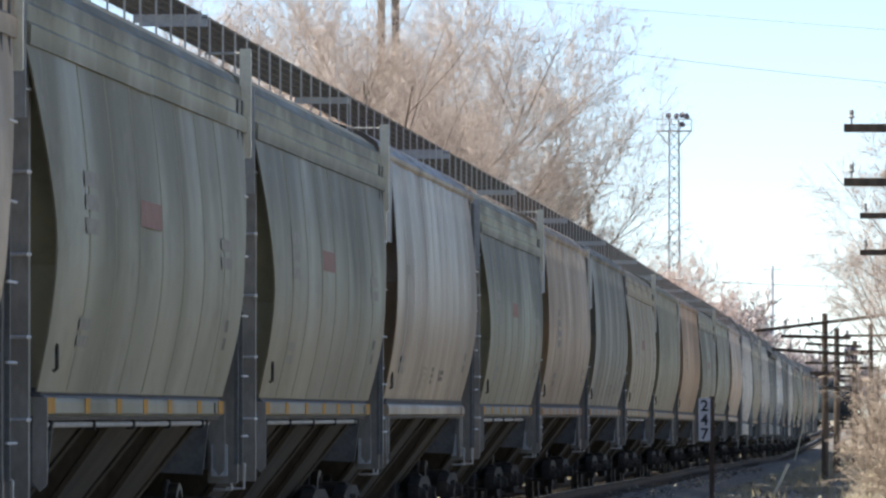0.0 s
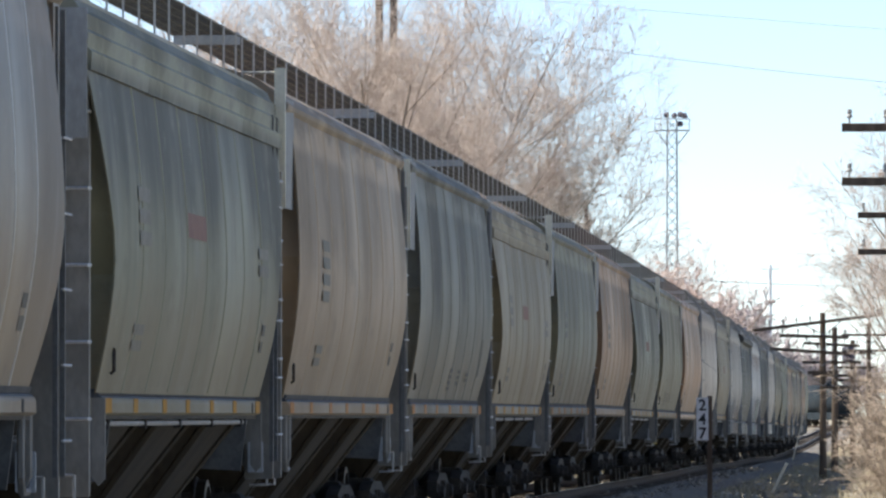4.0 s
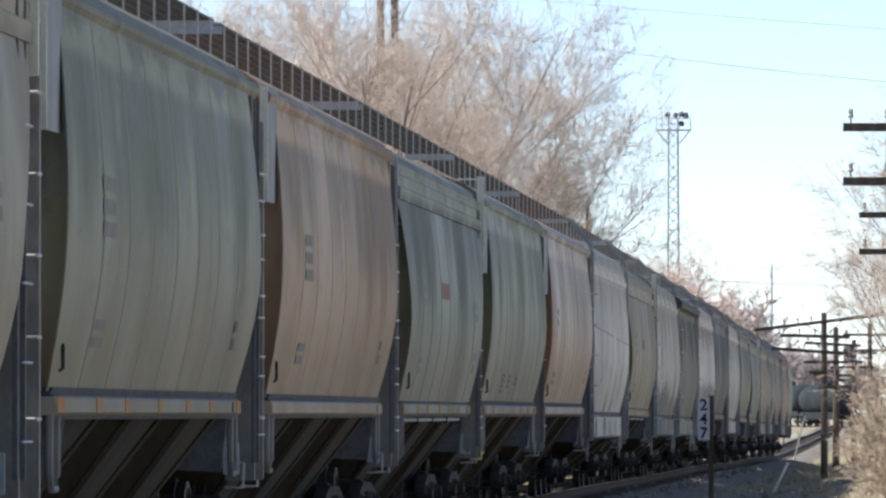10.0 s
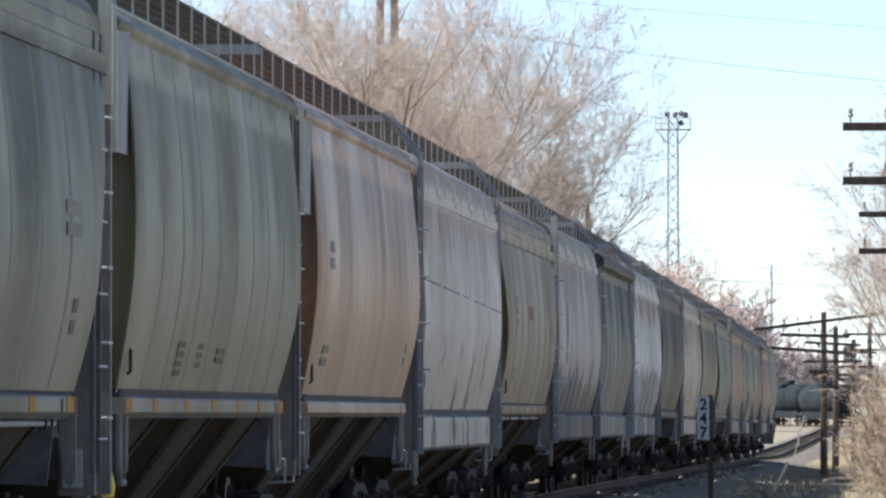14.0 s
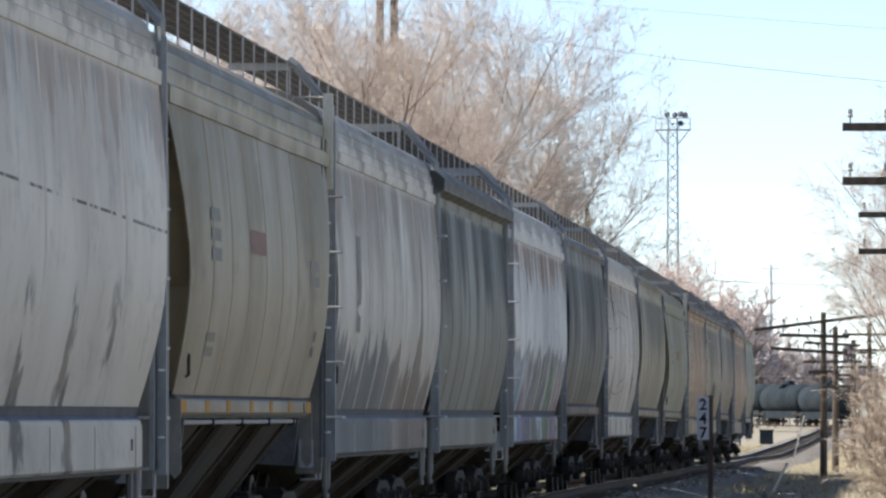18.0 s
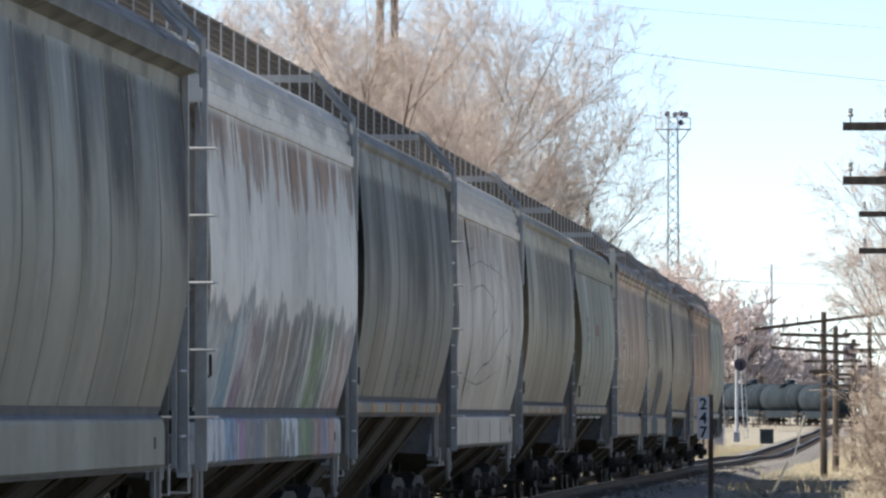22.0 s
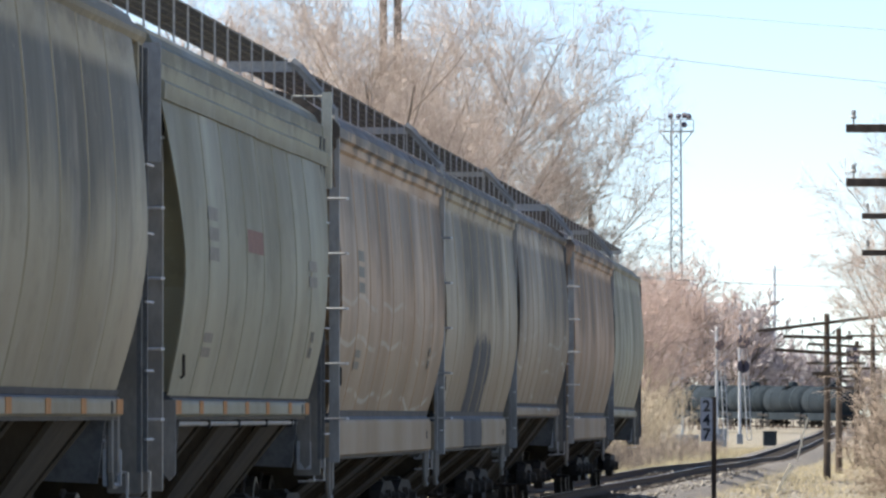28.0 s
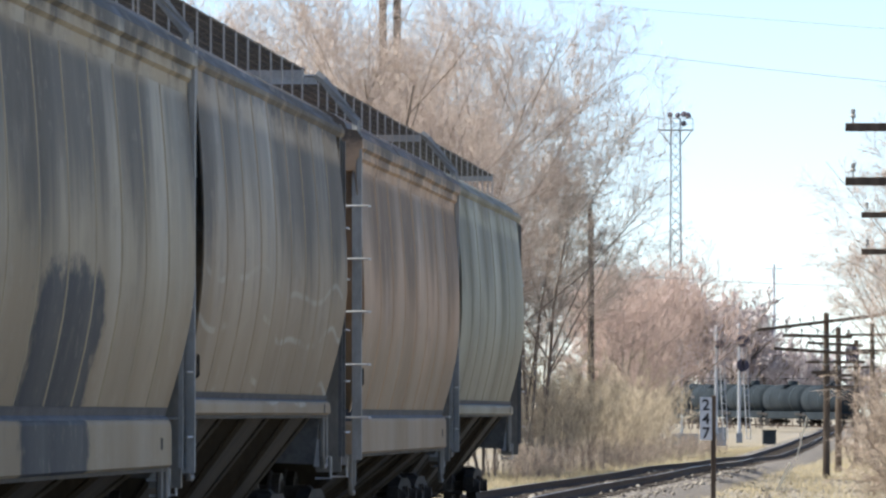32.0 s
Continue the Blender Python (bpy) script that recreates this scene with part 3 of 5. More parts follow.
tree_d = make_tree("bare_tree", "slender bare tree with fine twigs behind the telegraph poles", "tree", TAN_TWIG, "trees beside the pole line", seed=61, height=10.5, stems=2, counts=(10, 8, 7, 8), spread=0.9, stem_spread=0.12, rmin=0.0042, thick=0.008)
plant(tree_d, [(13.1, 190, 0, 1.0), (14.6, 205, 140, 1.1), (15.2, 214, 260, 1.15), (13.5, 183, 75, 0.85), (13.3, 198, 210, 1.12)])
# brush added out of view, to cut the sky light on the cars
screen_brush = make_tree("arching_brush", "pale leafless brush added out of view along the pole line", "shrub", STRAW_TWIG, "brush beside the pole line", seed=52, height=4.2, stems=16, counts=(5, 5, 5), spread=0.6, stem_spread=0.4, thick=0.009, rmin=0.008, base_spread=1.4)
spots = []
for k in range(10):
    y = 60 + k * 33.0 + random.uniform(-4, 4)
    spots.append((line_x(y) + random.uniform(9.8, 12.5) + (3.0 if y < 110 else 0), y, random.uniform(0, 360), random.uniform(0.9, 1.4)))
plant(screen_brush, spots)
# trees added out of view, to shade the cars and fill their reflections
screen_tree = make_tree("bare_tree", "bare tree added out of view along the pole line", "tree", TAN_TWIG, "trees beside the pole line", seed=62, height=11.5, stems=2, counts=(8, 5, 4), spread=0.9, stem_spread=0.14, rmin=0.014, ratios=(0.38, 0.5, 0.55))
spots = []
for k in range(18):
    y = 50 + k * 21.0 + random.uniform(-6, 6)
    spots.append((line_x(y) + random.uniform(14.5, 18.0), y, random.uniform(0, 360), random.uniform(0.9, 1.3)))
plant(screen_tree, spots)
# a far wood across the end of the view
wood = make_tree("far_wood_tree", "far bare woodland tree with pale haze-tinted twigs", "tree", FAR_TWIG, "far woodland", seed=71, height=18.0, stems=5, counts=(9, 5, 4, 6), spread=0.95, stem_spread=0.16, rmin=0.075, base_spread=1.6)
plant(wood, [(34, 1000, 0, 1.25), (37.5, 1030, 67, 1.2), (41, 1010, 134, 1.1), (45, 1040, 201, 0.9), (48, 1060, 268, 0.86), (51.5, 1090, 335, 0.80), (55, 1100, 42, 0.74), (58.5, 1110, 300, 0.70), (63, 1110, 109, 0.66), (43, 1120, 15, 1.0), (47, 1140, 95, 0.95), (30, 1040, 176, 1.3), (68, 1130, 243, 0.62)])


# ---- loose stones and dry grass on the verges ----
def scatter_stones(count):
    rng = np.random.default_rng(5)
    y = rng.uniform(100, 270, count)
    off = np.where(rng.random(count) < 0.3, rng.uniform(-0.65, 0.65, count), rng.uniform(0.9, 6.5, count))
    c = np.array([(line_x(b) + a, b, max(ground_height(line_x(b) + a, b), rise(b) - 0.20 - 0.5 * max(0, abs(a) - 1.9) if abs(a) < 2.5 else -9)) for a, b in zip(off, y)])
    r = rng.uniform(0.02, 0.055, count) * np.where(rng.random(count) < 0.06, 2.0, 1.0)
    octa = np.array([(1, 0, 0), (-1, 0, 0), (0, 1, 0), (0, -1, 0), (0, 0, 0.8), (0, 0, -0.8)], float)
    v = c[:, None] + octa[None] * r[:, None, None] * rng.uniform(0.6, 1.3, (count, 6, 3))
    f = np.array([(0, 2, 4), (2, 1, 4), (1, 3, 4), (3, 0, 4), (2, 0, 5), (1, 2, 5), (3, 1, 5), (0, 3, 5)])
    me = fast_mesh("loose_stones", v.reshape(-1, 3), ((np.arange(count) * 6)[:, None, None] + f[None]).reshape(-1, 3))
    me.materials.append(bark("pale_stones", (0.12, 0.10, 0.08), (0.34, 0.30, 0.24)))
    tagged(new("loose_stones", me), "scattered pale ballast stones beside the rails", "stones", kind="stuff")


def scatter_grass(count):
    rng = np.random.default_rng(6)
    y = rng.uniform(105, 520, count)
    right = rng.random(count) < 0.5
    off = np.where(right, rng.uniform(2.6, 9.0, count), -rng.uniform(2.7, 9.0, count))
    tuft = np.array([noise.noise((a * 0.6, b * 0.25, 8)) for a, b in zip(off, y)])
    keep = tuft > np.where(right, 0.05, -0.25)
    y, off = y[keep], off[keep]
    p = np.array([(line_x(b) + a, b, ground_height(line_x(b) + a, b) - 0.02) for a, b in zip(off, y)])
    d = unit(np.concatenate([rng.normal(0, 0.45, (len(p), 2)), np.ones((len(p), 1))], 1))
    v, t = cones(p, d, rng.uniform(0.10, 0.38, len(p)), np.full(len(p), 0.009))
    me = fast_mesh("dry_grass", v, t)
    me.materials.append(bark("dry_grass_blades", (0.24, 0.19, 0.10), (0.44, 0.37, 0.23)))
    tagged(new("dry_grass", me), "tufts of dry straw-coloured grass on the verge", "grass", kind="stuff")


scatter_stones(7000)
scatter_grass(60000)


# ---- the train ----
# per car: middle along the line at the start, type, paint, number of side sheets
WHEEL_R = 0.42
POST_GREY = plain("grimy_grey_post", (0.17, 0.157, 0.137), (0.28, 0.26, 0.23), 1.5, 0.6, 0, (1, 1, 0.5))
DARK_STEEL = plain("dark_blue_grey_paint", (0.085, 0.085, 0.083), (0.15, 0.15, 0.146), 3, 0.6)
STANCHION = plain("grey_stanchion", (0.36, 0.345, 0.32), (0.52, 0.50, 0.47), 6, 0.5, 0.3)
# the shade of the recess over the sill is put into this blue
HEM = plain("shaded_hem_blue", (0.055, 0.06, 0.07), (0.095, 0.10, 0.112), 2.5, 0.6)
# pale tone paints the bright specular line along each rib seam
BRIGHT_SEAM = plain("highlight_seam", (0.34, 0.31, 0.27), (0.46, 0.42, 0.37), 1.5, 0.35, 0, (1, 1, 0.6))
LIGHT_STEEL = plain("light_grey_paint", (0.30, 0.315, 0.33), (0.46, 0.475, 0.49), 4, 0.5)


EXTRA = {"round": (0.02, 0.46, 0.26), "fascia": (0.25, 0.46, 1.45), "deep": (0.10, 0.50, 0.75)}   # how far the side outruns the sill, low, middle and high


def side_u(z, lo, hi, top):
    """Half width of the bulging side at height z."""
    mid = lo + 0.46 * (hi - lo)
    foot = 1.70 - {4.28: 0.20, 3.92: 0.17, 4.01: 0.19}[hi]   # the lower tuck of each type
    if z < mid:
        k = max(0.0, (z - lo) / (mid - lo))
        return foot + (1.70 - foot) * math.sin(k * math.pi / 2)
    k = min(1.0, (z - mid) / (hi - mid))
    return 1.70 + (top - 1.70) * (1 - math.cos(k * math.pi / 2))


def outrun(z, lo, hi, ends):
    """Length by which the side's end edge passes the sill's end."""
    k = min(1.0, max(0.0, (z - lo) / (hi - lo)))
    a, b, c = ends
    return a + (b - a) * math.sin(k / 0.46 * math.pi / 2) if k < 0.46 else b + (c - b) * (k - 0.46) / 0.54


def sheet_geo(k0, k1, half, ends, lo, hi, top, rng, dents=0.0, rib=0.0):
    """One side sheet between two seams (k0 to k1 of the length), a little buckled."""
    g = Geo()
    nx, nz = 8, 13
    amp = rng.choice((0.002, 0.004, -0.003, 0.005, 0.006))
    if rib:
        amp = rib * rng.uniform(0.7, 1.3)
    lap = rng.uniform(0.001, 0.0055)
    steps = (0.0, 0.03, 0.2, 0.4, 0.6, 0.8, 0.97, 1.0)
    ph, tw = rng.uniform(0, 6.28), rng.uniform(-1, 1)
    v = []
    for j in range(nz):
        z = lo + (hi - lo) * j / (nz - 1)
        reach = half + outrun(z, lo, hi, ends)
        inner = half + ends[0] if 0 < k0 else reach
        outer = half + ends[0] if k1 < 1 else reach
        x0, x1 = (2 * k0 - 1) * inner, (2 * k1 - 1) * outer
        for i in range(nx):
            k = steps[i]
            edge = math.sin(math.pi * k)
            b = amp * edge * (1 + 0.6 * math.sin(ph + 2.2 * z + tw * k * 3)) - lap * (i in (0, nx - 1))
            if dents:
                b -= dents * max(0.0, noise.noise((x0 + k * (x1 - x0), z * 0.9, ph)) - 0.05)
            v.append((x0 + (x1 - x0) * k, -(side_u(z, lo, hi, top) + b), z))
    g.add(v, [(j * nx + i, j * nx + i + 1, (j + 1) * nx + i + 1, (j + 1) * nx + i) for j in range(nz - 1) for i in range(nx - 1)])
    back = [(x, y + 0.012, z) for x, y, z in v]
    g.add(back, [(j * nx + i, (j + 1) * nx + i, (j + 1) * nx + i + 1, j * nx + i + 1) for j in range(nz - 1) for i in range(nx - 1)])
    # the cut edge has corners of its own, so that the face stays flat up to the seam
    rim = [j * nx for j in range(nz)] + [(nz - 1) * nx + i for i in range(1, nx)] + [j * nx + nx - 1 for j in range(nz - 2, -1, -1)] + [i for i in range(nx - 2, 0, -1)]
    n = len(rim)
    g.add([v[i] for i in rim] + [back[i] for i in rim], [(i, (i + 1) % n, (i + 1) % n + n, i + n) for i in range(n)])
    return g


CACHE = {}


def shared(key, make, smooth=False):
    if key not in CACHE:
        CACHE[key] = make().mesh(str(key[0]), smooth)
    return CACHE[key]


def sill_geo(half, side, s0, s1, r):
    """A pressed side sill with rounded upper corners."""
    g = Geo()
    ends = [(0.0, r), (r * 0.3, r * 0.45), (r, 0.0)]
    stations = [(-half + a, d) for a, d in ends] + [(half - a, d) for a, d in ends[::-1]]
    v = []
    for x, drop in stations:
        h = s1 - drop
        ring = [(1.45, s0), (1.535, s0), (1.56, s0 + 0.02), (1.56, h - 0.035), (1.553, h - 0.012), (1.535, h), (1.45, h)]
        v += [(x, side * u, z) for u, z in ring]
    n = 7
    f = [(j * n + i, j * n + (i + 1) % n, (j + 1) * n + (i + 1) % n, (j + 1) * n + i) for j in range(len(stations) - 1) for i in range(n)]
    return g.add(v, f + [tuple(range(n))[::-1], tuple(range(len(v) - n, len(v)))])


def seam_geo(lo, hi, top):
    """A welded lap strip that follows the bulge of the side."""
    g, v, n = Geo(), [], 13
    for j in range(n):
        z = lo + 0.02 + (hi - lo - 0.03) * j / (n - 1)
        u = side_u(z, lo, hi, top)
        v += [(-0.03, -(u - 0.004), z), (-0.018, -(u + 0.006), z), (0.018, -(u + 0.006), z), (0.03, -(u - 0.004), z)]
    return g.add(v, [(4 * j + i, 4 * j + i + 1, 4 * j + i + 5, 4 * j + i + 4) for j in range(n - 1) for i in range(3)])


def hopper_geo(w0, w1, z0, z1, l0, l1):
    v = [(sx * l, sy * w, z) for l, w, z in ((l0, w0, z0), (l1, w1, z1)) for sx, sy in ((-1, -1), (1, -1), (1, 1), (-1, 1))]
    return Geo().add(v, [(0, 1, 5, 4), (1, 2, 6, 5), (2, 3, 7, 6), (3, 0, 4, 7), (4, 5, 6, 7), (0, 3, 2, 1)])


def gate_geo():
    g = Geo().box(-0.62, 0.62, -0.60, 0.60, 0.30, 0.40, 0.02).box(-0.55, 0.55, -0.80, 0.80, 0.345, 0.37)
    g.tube([(0.3, -0.95, 0.33), (0.3, 0.95, 0.33)], 0.025, 6)
    return g


def side_frame_geo():
    """A cast truck side frame: arched top bar, sagging lower bar, columns and journal boxes."""
    g = Geo()
    top = [(-1.12, 0.40), (-1.12, 0.56), (-0.60, 0.66), (0.60, 0.66), (1.12, 0.56), (1.12, 0.40), (0.62, 0.46), (0.45, 0.56), (-0.45, 0.56), (-0.62, 0.46)]
    low = [(-0.80, 0.50), (-0.35, 0.22), (0.35, 0.22), (0.80, 0.50), (0.70, 0.52), (0.32, 0.33), (-0.32, 0.33), (-0.70, 0.52)]
    for ring in (top, low):
        n = len(ring)
        v = [(x, y, z) for y in (-0.07, 0.07) for x, z in ring]
        g.add(v, [(i, (i + 1) % n, n + (i + 1) % n, n + i) for i in range(n)] + [tuple(range(n))[::-1], tuple(range(n, 2 * n))])
    for x in (-0.28, 0.22):
        g.box(x, x + 0.07, -0.06, 0.06, 0.30, 0.60)
    for x in (-0.89, 0.89):
        g.box(x - 0.13, x + 0.13, -0.09, 0.09, 0.34, 0.54, 0.02)
        g.lathe([(0.0, -0.15), (0.085, -0.15), (0.095, -0.09), (0.095, 0.05)], "y", 12, (x, 0, 0.42))
    for x in (-0.12, 0.0, 0.12):
        g.lathe([(0.05, 0.31), (0.055, 0.36), (0.05, 0.41), (0.055, 0.46), (0.05, 0.52)], "z", 8, (x, 0, 0))
    return g


def wheelset_geo():
    g = Geo().tube([(0, -1.0, 0), (0, 1.0, 0)], 0.075, 10)
    for s in (-1, 1):
        prof = [(0.075, 0.05), (0.13, 0.06), (0.16, 0.02), (0.33, 0.0), (0.36, 0.045), (WHEEL_R, 0.04), (WHEEL_R, -0.045), (WHEEL_R + 0.028, -0.06), (WHEEL_R + 0.028, -0.085), (0.36, -0.09), (0.33, -0.03), (0.16, -0.04), (0.13, -0.09), (0.075, -0.09)]
        g.lathe([(r, s * (0.755 + a)) for r, a in prof], "y", 28)
        for q in range(4):
            c, k = math.cos(q * math.pi / 2), math.sin(q * math.pi / 2)
            g.tube([(0.24 * c, s * 0.745, 0.24 * k), (0.24 * c, s * 0.785, 0.24 * k)], 0.03, 6)
    return g


def coupler_geo(out):
    g = Geo().box(min(0, out * 0.75), max(0, out * 0.75), -0.09, 0.09, 0.80, 0.98, 0.02)
    g.box(min(out * 0.72, out * 0.98), max(out * 0.72, out * 0.98), -0.17, 0.10, 0.72, 1.04, 0.03)
    g.tube([(out * 0.93, 0.12, 0.74), (out * 0.93, 0.12, 1.02)], 0.07, 8)
    return g


def build_truck(car, x):
    truck = new("truck")
    truck.parent = car
    truck.location = (x, 0, 0)
    part("bolster", shared(("bolster",), lambda: Geo().box(-0.2, 0.2, -1.05, 1.05, 0.46, 0.70, 0.04).box(-0.3, 0.3, -0.3, 0.3, 0.70, 1.0, 0.04)), RUN_GEAR, truck)
    for s in (-1, 1):
        part("side_frame", shared(("side_frame",), side_frame_geo), RUN_GEAR, truck, at=(0, s * 1.02, 0))
    sets = []
    for dx in (-0.89, 0.89):
        sets.append((part("wheelset", shared(("wheelset",), wheelset_geo), WHEEL, truck, at=(dx, 0, WHEEL_R)), dx))
    return sets


def ladder(car, x0, x1, u, z0, z1, mat, rung_mat):
    """Two stiles and their rungs on the corner of a car."""
    lad = part("ladder", shared(("ladder", round(x1 - x0, 3), z0, z1), lambda: Geo().box(0, 0.04, -0.018, 0.018, z0, z1, 0.006).box(x1 - x0 - 0.04, x1 - x0, -0.018, 0.018, z0, z1, 0.006)), mat, car, at=(x0, -u, 0))
    n = int((z1 - z0 - 0.2) / 0.52)
    rung = shared(("rung", round(x1 - x0, 3)), lambda: Geo().tube([(0.0, -0.05, 0), (0.03, -0.06, 0), (x1 - x0 - 0.03, -0.06, 0), (x1 - x0, -0.05, 0)], 0.010, 6))
    for i in range(n):
        part("rung", rung, rung_mat, lad, at=(0, 0, z0 + 0.25 + i * 0.52))
    return lad


def board_geo(x0, x1, y0, y1):
    """An open grating: bearing bars, cross bars and an edge."""
    g = Geo()
    for y in np.linspace(y0, y1, 6):
        g.box(x0, x1, y - 0.006, y + 0.006, 0.0, 0.014)
    n = int((x1 - x0) / 0.15)
    for i in range(n + 1):
        x = x0 + (x1 - x0) * i / n
        g.box(x - 0.012, x + 0.012, y0, y1, 0.002, 0.012)
    return g


def hatch_geo(length):
    return Geo().sweep([(-0.32, 0), (0.32, 0), (0.32, 0.10), (0.22, 0.16), (-0.22, 0.16), (-0.32, 0.10)], -length / 2, length / 2)


TYPES = {  # sill low, sill high, sheet low, sheet high, half width at the sheet's top, eave
    "round": (1.445, 1.575, 1.61, 4.28, 1.595, 4.40),
    "fascia": (1.445, 1.575, 1.61, 3.92, 1.60, 4.34),
    "deep": (1.03, 1.41, 1.475, 4.01, 1.62, 4.42),
}
SPINNING, ROLLING = [], []


def build_car(middle, kind, length, sheets, paint, label, post, roof_mat=None, tape=None, stencils=(), corner=True, cornice="ribs", dents=0.0, seed=0, flag=False, rib=0.0, gouges=()):
    rng = random.Random(seed)
    s0, s1, lo, hi, top, eave = TYPES[kind]
    half = length / 2
    body = half + {"round": 0.95, "fascia": 1.45, "deep": 0.75}[kind]          # half length under the eave
    end = 8.12                                     # half of the coupled length
    car = thing("hopper_car", label, "train car", "cars of the freight train")
    ROLLING.append((car, middle))
    # side sheets, seam by seam, and the far side
    ends = EXTRA[kind]
    for i in range(sheets):
        part("side_sheet", sheet_geo(i / sheets, (i + 1) / sheets, half, ends, lo, hi, top, rng, dents, rib), paint, car, smooth=True)
    for i in range(1, sheets):
        part("seam_strip", shared(("seam", kind), lambda: seam_geo(lo, hi, top)), BRIGHT_SEAM if rib else SEAMS[paint.name], car, at=((2 * i / sheets - 1) * (half + ends[0]) + rng.uniform(-0.03, 0.03), 0, 0))
    g = sheet_geo(0, 1, half, ends, lo, hi, top, rng)
    g.v = [(x, -y, z) for x, y, z in g.v]
    part("far_side", g, paint, car, smooth=True)
    # roof
    key = ("roof", kind, length)
    arch = [(1.55 * math.cos(a), eave - 0.03 + 0.44 * math.sin(a)) for a in np.linspace(0, math.pi, 13)]
    part("roof", shared(key, lambda: Geo().sweep(arch + [(-1.48, eave - 0.07), (1.48, eave - 0.07)], -body, body)), roof_mat or paint, car)
    # eave: a rounded chord, or a fascia in plates
    for side in (-1, 1):
        if kind == "round":
            ring = [(1.52, hi - 0.02), (1.60, hi - 0.01), (1.625, hi + 0.03), (1.63, eave - 0.05), (1.595, eave), (1.50, eave + 0.02)]
            part("eave_chord", shared(("eave", length, side), lambda: Geo().sweep([(side * u, z) for u, z in ring], -body - 0.02, body + 0.02)), paint, car)
        else:
            if kind == "fascia":
                ring = [(1.50, hi - 0.01), (1.625, hi - 0.01), (1.632, hi + 0.12), (1.60, hi + 0.15), (1.605, hi + 0.26), (1.575, hi + 0.29), (1.575, eave - 0.02), (1.53, eave + 0.02), (1.45, eave)]
                n = 4
            elif cornice == "steps":
                ring = [(1.50, hi - 0.01), (1.62, hi - 0.01), (1.625, hi + 0.10), (1.655, hi + 0.13), (1.655, hi + 0.20), (1.69, hi + 0.23), (1.69, hi + 0.33), (1.63, eave), (1.45, eave + 0.02)]
                n = 3
            elif cornice == "ledge":
                ring = [(1.50, hi - 0.01), (1.61, hi - 0.01), (1.62, hi + 0.12), (1.75, hi + 0.17), (1.755, hi + 0.31), (1.64, eave), (1.45, eave + 0.02)]
                n = 6
            else:
                ring = [(1.50, hi - 0.01), (1.64, hi - 0.01), (1.645, hi + 0.10), (1.615, hi + 0.12), (1.615, hi + 0.21), (1.595, hi + 0.23), (1.595, hi + 0.32), (1.575, hi + 0.34), (1.57, eave - 0.01), (1.45, eave + 0.02)]
                n = 5
            w = 2 * body / n
            plate = shared((kind + cornice, length, side), lambda: Geo().sweep([(side * u, z) for u, z in ring], 0.004, w - 0.004))
            for i in range(n):
                part("fascia_plate", plate, paint, car, at=(-body + i * w, 0, rng.uniform(-0.006, 0.006)))
    # sill
    for side in (-1, 1):
        sill = part("side_sill", shared(("sill", kind, length, side), lambda: sill_geo(half, side, s0, s1, 0.07 if kind == "deep" else 0.012)), paint, car)
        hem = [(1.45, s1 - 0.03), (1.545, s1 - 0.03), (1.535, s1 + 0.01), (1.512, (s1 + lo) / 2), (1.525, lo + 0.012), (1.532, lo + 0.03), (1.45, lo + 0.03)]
        part("hem_strip", shared(("hem", kind, length, side), lambda: Geo().sweep([(side * u, z) for u, z in hem], -half + 0.02, half - 0.02)), HEM, sill, "dark blue-grey strip over the sill, coloured with the recess's shade")
        part("sill_flange", shared(("flange", kind, length, side), lambda: Geo().box(-half + 0.1, half - 0.1, min(side * 1.40, side * 1.53), max(side * 1.40, side * 1.53), s0 - 0.03, s0 + 0.004)), HOPPER, sill, "grimy lower flange in the shaded hopper colour")
        if side == -1 and kind == "deep" and cornice == "ribs":
            for i in range(6):
                x = -half + 0.5 + i * (length - 1.0) / 5
                part("sill_rib", shared(("sill_rib",), lambda: Geo().box(-0.02, 0.02, -1.572, -1.555, 1.05, 1.36)), SEAMS[paint.name], sill, at=(x, 0, 0))
        if side == -1 and tape:
            n = 7
            for i in range(n):
                x = -half + 0.25 + i * (length - 0.5) / (n - 1) + rng.uniform(-0.25, 0.25) * (0 < i < n - 1)
                wide = 0.42 if i in (0, n - 1) else 0.30
                part("reflector", shared(("reflector", wide), lambda: Geo().box(-wide / 2, wide / 2, -1.5655, -1.561, 1.462, 1.572)), tape, sill, at=(min(half - wide / 2, max(-half + wide / 2, x)), 0, 0))
        if side == -1:
            zc = (s0 + s1) / 2
            part("sill_slot", shared(("slot", kind), lambda: Geo().box(-0.06, 0.06, -1.564, -1.5605, zc - 0.045, zc + 0.045)), RUN_GEAR, sill, at=(half - 0.75, 0, 0))
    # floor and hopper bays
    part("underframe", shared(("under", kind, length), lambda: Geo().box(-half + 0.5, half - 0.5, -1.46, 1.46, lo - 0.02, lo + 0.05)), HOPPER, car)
    part("centre_sill", shared(("centre", length), lambda: Geo().box(-end + 0.75, end - 0.75, -0.18, 0.18, 0.78, 1.12, 0.02)), RUN_GEAR, car)
    bays = 3
    pitch, wide = (4.05, 1.30) if kind == "fascia" else (4.45, 1.12)
    for i in range(bays):
        x = (i - 1) * pitch
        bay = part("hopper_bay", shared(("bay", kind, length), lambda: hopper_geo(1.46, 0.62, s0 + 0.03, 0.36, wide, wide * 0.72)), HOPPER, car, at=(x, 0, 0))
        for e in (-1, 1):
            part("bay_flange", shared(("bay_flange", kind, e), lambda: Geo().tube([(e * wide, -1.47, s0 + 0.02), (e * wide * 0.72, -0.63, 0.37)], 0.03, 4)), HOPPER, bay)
        part("outlet_gate", shared(("gate",), gate_geo), RUN_GEAR, car, at=(x, 0, 0))
